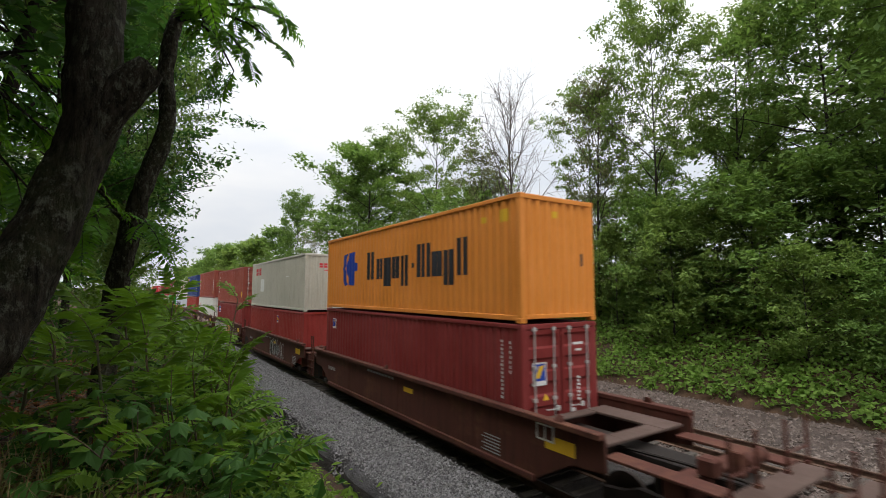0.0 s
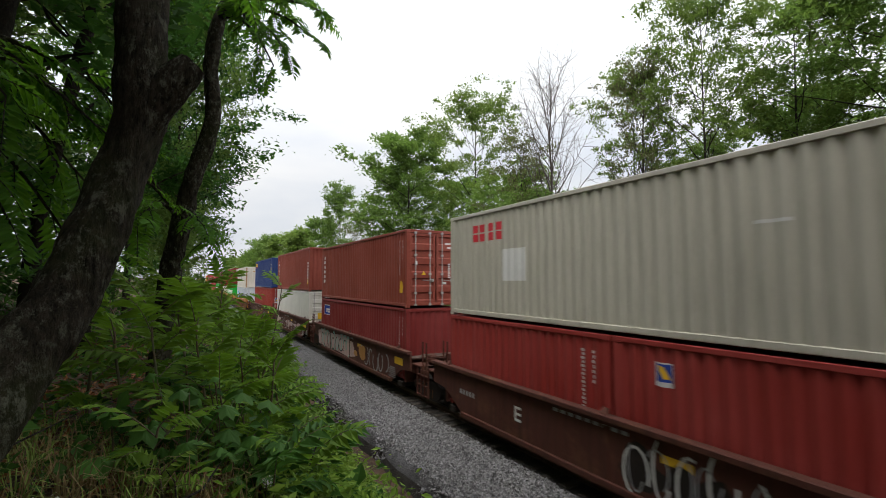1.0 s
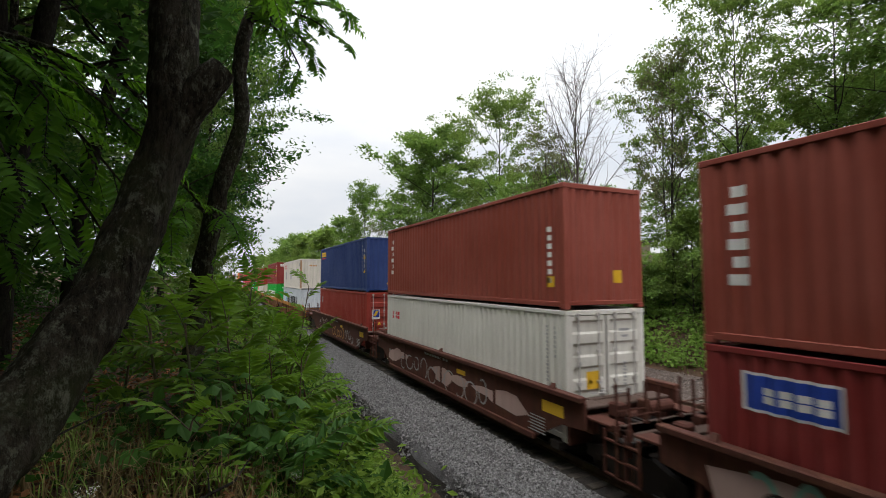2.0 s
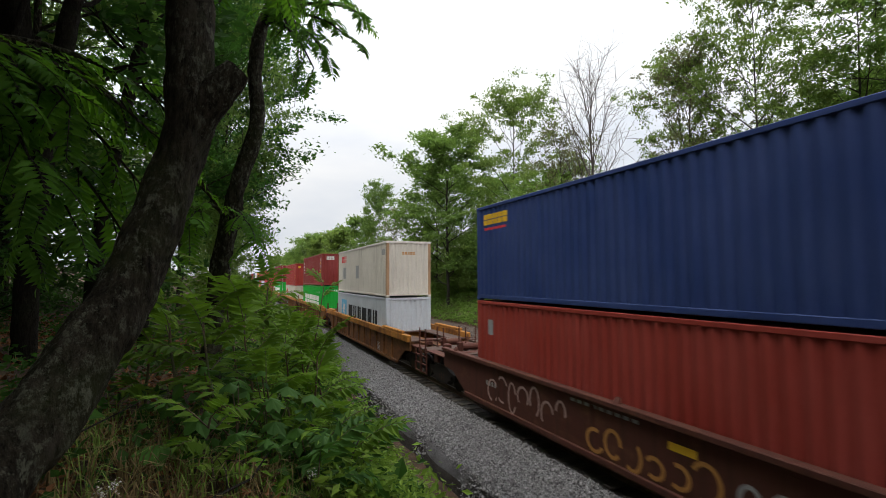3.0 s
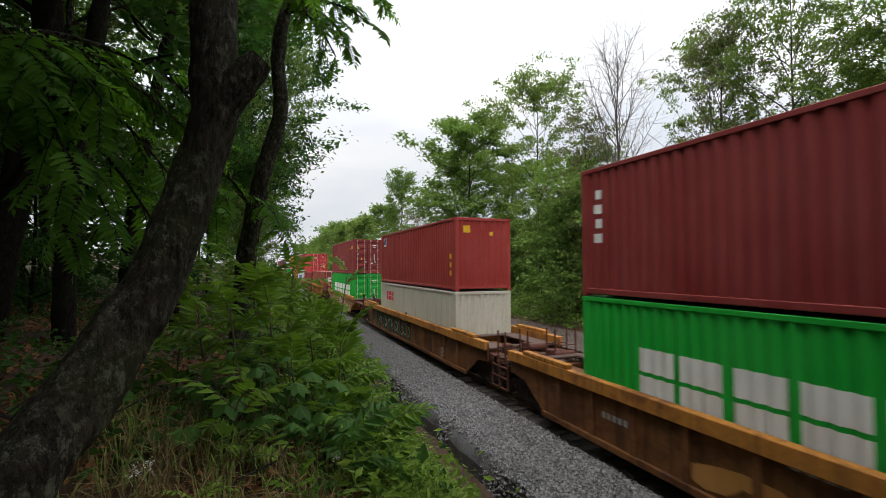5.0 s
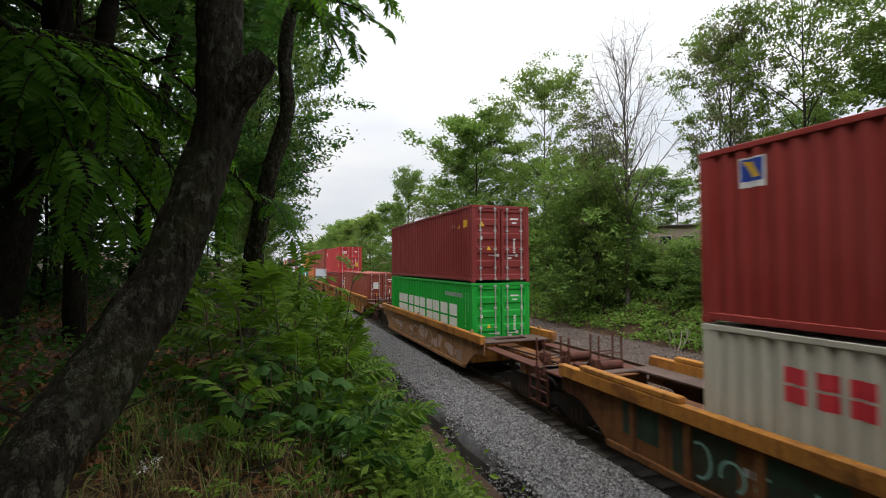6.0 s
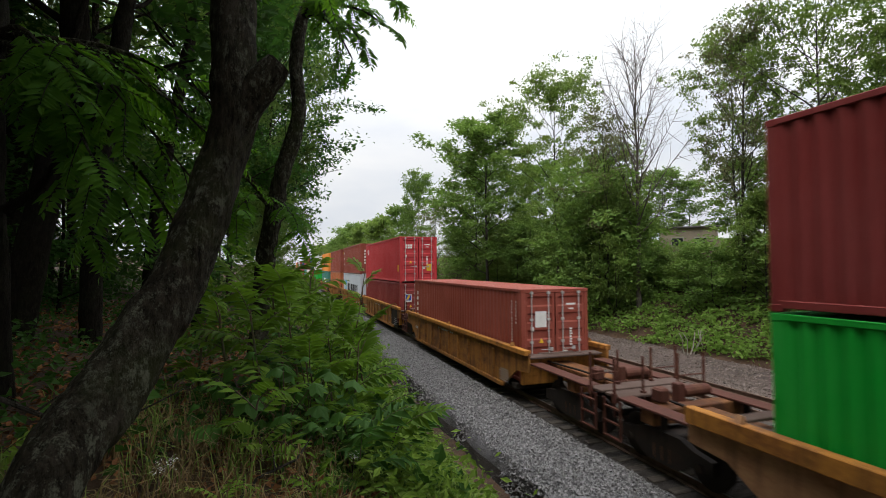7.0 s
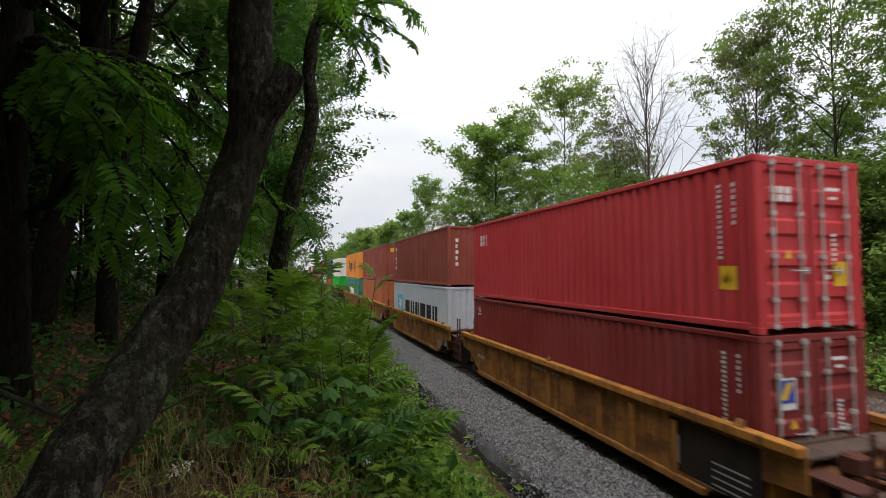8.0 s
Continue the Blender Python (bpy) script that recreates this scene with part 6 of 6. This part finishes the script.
cover("ditch_weeds", 4200, strip(1.8, 3.4, 3.0, 26, 1.4), 0.07, "leaf_weed", "low weeds at the edge of the ditch", 77, 0.16, 2.0, 0.8)
cover("leaf_litter", 26000, strip(-6.0, 1.2, 1.6, 14, 1.5), 0.085, "litter", "brown dead leaves littering the earth under the trees", 78, 0.04, 1.7, 0.3, 4)
cover("bank_weeds", 26000, strip(0.7, 1.9, 3.8, 26, 1.5), 0.095, "leaf_weed", "mixed light green weeds covering the near bank", 71, 0.6, 2.4, 0.8, 22)
cover("bank_broadleaf", 2400, strip(-0.4, 1.7, 4.2, 13, 1.2), 0.17, "leaf_broad", "broad-leaved dark green weeds on the near bank", 72, 0.7, 1.5)
cover("bank_brush", 40000, strip(-1.5, 4.0, 20, 90, 1.5), 0.20, "leaf_sumac", "green brush along the near bank further off", 73, 1.6)
cover("forest_floor_plants", 16000, strip(-9, -0.6, 4.0, 24, 1.3), 0.10, "leaf_dark", "low plants on the forest floor, toned dark to stand for shade", 74, 0.5)
cover("far_bank_cover", 90000, strip(19.5, 27.5, -4, 60, 1.4), 0.19, "leaf_bright", "bright green vines and weeds covering the far bank", 75, 0.8, 1.4, 0.7)
cover("far_bank_brush", 26000, strip(22.5, 36, -6, 90, 1.2), 0.26, "leaf_maple", "darker brush higher on the far bank", 76, 1.0, 1.5)


def blades(name, n, place, ln, mat, label, seed, tuft=14):
    r = np.random.default_rng(seed)
    m = n // tuft
    xs, ys = place(r, m)
    c = np.repeat(np.array([(x, y, ground_z(x, y)) for x, y in zip(xs, ys)]), tuft, 0)
    k = len(c)
    c[:, :2] += r.normal(0, 0.07, (k, 2))
    a = r.uniform(0, 2 * np.pi, k)
    d = np.stack([np.cos(a), np.sin(a), np.zeros(k)], 1)
    w = np.stack([-np.sin(a), np.cos(a), np.zeros(k)], 1) * 0.005
    L = (ln * r.uniform(0.5, 1.3, k))[:, None]
    b = r.uniform(0.2, 1.15, k)[:, None]
    z = np.array([0, 0, 1.0])
    mid = c + (d * b * 0.35 + z * 0.6) * L
    tip = c + (d * b + z * (1 - b * 0.5)) * L
    v = np.stack([c - w, c + w, mid + w * 0.8, mid - w * 0.8, tip], 1).reshape(-1, 3)
    o = (np.arange(k) * 5)[:, None]
    faces = [tuple(int(i) for i in q) for q in (o + np.array([[0, 1, 2, 3]]))] + [tuple(int(i) for i in q) for q in (o + np.array([[3, 2, 4]]))]
    me = bpy.data.meshes.new(name)
    me.from_pydata(v.tolist(), [], faces)
    me.materials.append(None)
    return tagged(part(name, me, M[mat]), label, "grass", kind="stuff")


blades("ditch_grass", 8000, strip(2.3, 3.6, 2.6, 24, 1.4), 0.22, "grass", "short grass along the ditch", 84)
blades("bank_grass", 14000, strip(1.2, 2.4, 3.4, 22, 1.6), 0.42, "grass", "long green grass on the slope to the track", 81)
blades("dry_grass", 1700, strip(-1.6, 0.5, 2.3, 5.0), 0.38, "straw", "dry straw-coloured grass beneath the leaning tree", 82)
blades("mixed_grass", 1200, strip(-2.0, 1.2, 2.2, 6.0), 0.36, "grass", "fresh grass tufts beneath the leaning tree", 83)


# ---- the building beyond the far trees ----
def building():
    h = tagged(new("building"), "low beige stucco building half hidden behind trees", "building")
    h.matrix_basis = pose(33.5, 31.6, 4.4, 0, 0, -42)
    part("wall", Buf().chamfered(-2.2, 2.2, 0, 5, -1.0, 2.9, 0.02), M["stucco"], h)
    part("roof", Buf().chamfered(-2.4, 2.4, -0.2, 5.2, 2.9, 3.05, 0.03), M["roofing"], h)
    for x in (-0.9, 0.9):
        w = part("window", Buf().chamfered(x - 0.5, x + 0.5, -0.05, -0.004, 1.3, 2.1, 0.01), M["trim"], h)
        part("pane", Buf().chamfered(x - 0.43, x + 0.43, -0.07, -0.052, 1.37, 2.03, 0.005), M["dark_glass"], w)


building()

# bleached broken branch lying beside the far track
branch = tagged(new("fallen_branch"), "bleached dead branch lying at the foot of the far bank", "branch")
branch.location = (19.37, 18.13, -0.35)
br = random.Random(4)
for i in range(7):
    a = br.uniform(-0.7, 0.7)
    p = [(0.2 * i - 0.6, 0, 0.02)]
    for k in range(4):
        p.append((p[-1][0] + 0.28 * math.sin(a) + br.uniform(-0.08, 0.08), p[-1][1] + br.uniform(-0.2, 0.15), p[-1][2] + 0.42 * math.cos(a * 1.3) * (1 if k < 3 else -0.5)))
    part("limb", Buf().tube(p, [0.035, 0.028, 0.02, 0.014, 0.008], 6), M["bleached"], branch)


# small white flower heads and a fallen stick under the leaning tree
for i, (x, y) in enumerate(((-0.72, 3.35), (-0.66, 3.42), (0.35, 4.3), (0.9, 4.6), (0.55, 3.9))):
    fl = tagged(new("wild_flower"), "small white wild flower head on a thin stalk", "flower", "wild flowers on the bank")
    fl.location = (x, y, ground_z(x, y))
    part("stalk", Buf().tube([(0, 0, -0.03), (0.02, 0.01, 0.15), (0.03, 0.0, 0.3)], 0.004, 5), M["stem"], fl)
    fr = np.random.default_rng(90 + i)
    fv, ff = leaf_quads(fr.normal(0, 0.022, (40, 3)) + np.array([0.03, 0, 0.31]), 0.018, fr)
    tagged(part("flower_head", quads("flower_head", fv, ff), M["flower"], fl), kind="stuff")
for i, (x, y, turn, ln) in enumerate(((-1.9, 3.6, 20, 1.4), (-1.5, 4.2, 75, 1.0), (-0.3, 3.4, 40, 0.8), (-2.4, 5.0, 130, 1.6), (0.0, 3.9, 100, 0.7))):
    stick = tagged(new("fallen_stick"), "thin dead stick lying on the leaf litter", "stick", "sticks under the trees")
    stick.matrix_basis = pose(x, y, ground_z(x, y) + 0.03, 0, -12, turn)
    part("shaft", Buf().tube([(0, 0, 0), (ln * 0.35, 0.05, 0.04), (ln * 0.7, -0.03, 0.03), (ln, 0.04, 0.08)], [0.014, 0.012, 0.009, 0.004], 6), M["bark_far"], stick)
    part("twig", Buf().tube([(ln * 0.5, 0.02, 0.03), (ln * 0.62, 0.14, 0.1), (ln * 0.7, 0.3, 0.12)], [0.007, 0.005, 0.002], 5), M["bark_far"], stick)


# dead wood and low plants close by
stalk = tagged(new("dead_stalk"), "dry brown stalk leaning over the weeds", "stalk")
stalk.location = (0.85, 4.3, ground_z(0.85, 4.3) - 0.05)
part("stem", Buf().tube([(0, 0, 0), (0.12, 0.12, 0.22), (0.22, 0.2, 0.42), (0.34, 0.3, 0.62)], [0.010, 0.009, 0.007, 0.004], 6), M["bark_far"], stalk)
part("twig", Buf().tube([(0.22, 0.2, 0.42), (0.2, 0.26, 0.52), (0.24, 0.3, 0.6)], [0.005, 0.004, 0.002], 5), M["bark_far"], stalk)
dead = tagged(new("dead_branch"), "thin dead branch hanging among the shaded trunks", "branch")
dead.location = (-2.2, 3.3, ground_z(-2.2, 3.3))
part("stem", Buf().tube([(-0.3, 0, -0.1), (0.1, 0, 0.75), (0.55, 0, 0.62), (0.95, 0.02, 0.38), (1.12, 0.02, 0.1), (1.1, 0.0, -0.15)], [0.022, 0.018, 0.016, 0.013, 0.011, 0.006], 7), M["bark_far"], dead)
part("twig", Buf().tube([(0.9, 0.02, 0.42), (1.0, 0.1, 0.5), (1.12, 0.16, 0.5)], [0.008, 0.005, 0.002], 5), M["bark_far"], dead)
for i, (x, y, k) in enumerate(((-1.42, 2.75, 0.42), (-1.65, 3.0, 0.5), (-1.55, 3.5, 0.55), (-2.1, 3.4, 0.6), (-0.35, 3.3, 0.4), (0.25, 3.5, 0.42), (-0.1, 3.9, 0.5))):
    plant_sumac(3, x, y, i * 91, k, "small seedling sumac on the leaf litter", "leaf_sumac" if i % 2 else "leaf_weed")


# ---- what moves ----
SPEED, GAIN = 22.803, 0.01295


def motions():
    """The train runs south past the bank at an all but steady speed."""
    for ob, y0, z0 in MOVERS:
        rows = [(t, pose(TRACK, y0 - SPEED * t - GAIN * t * t, z0)) for t in (0.0, 2.0, 4.0, 6.0, 8.0)]
        walk(ob, rows)


motions()
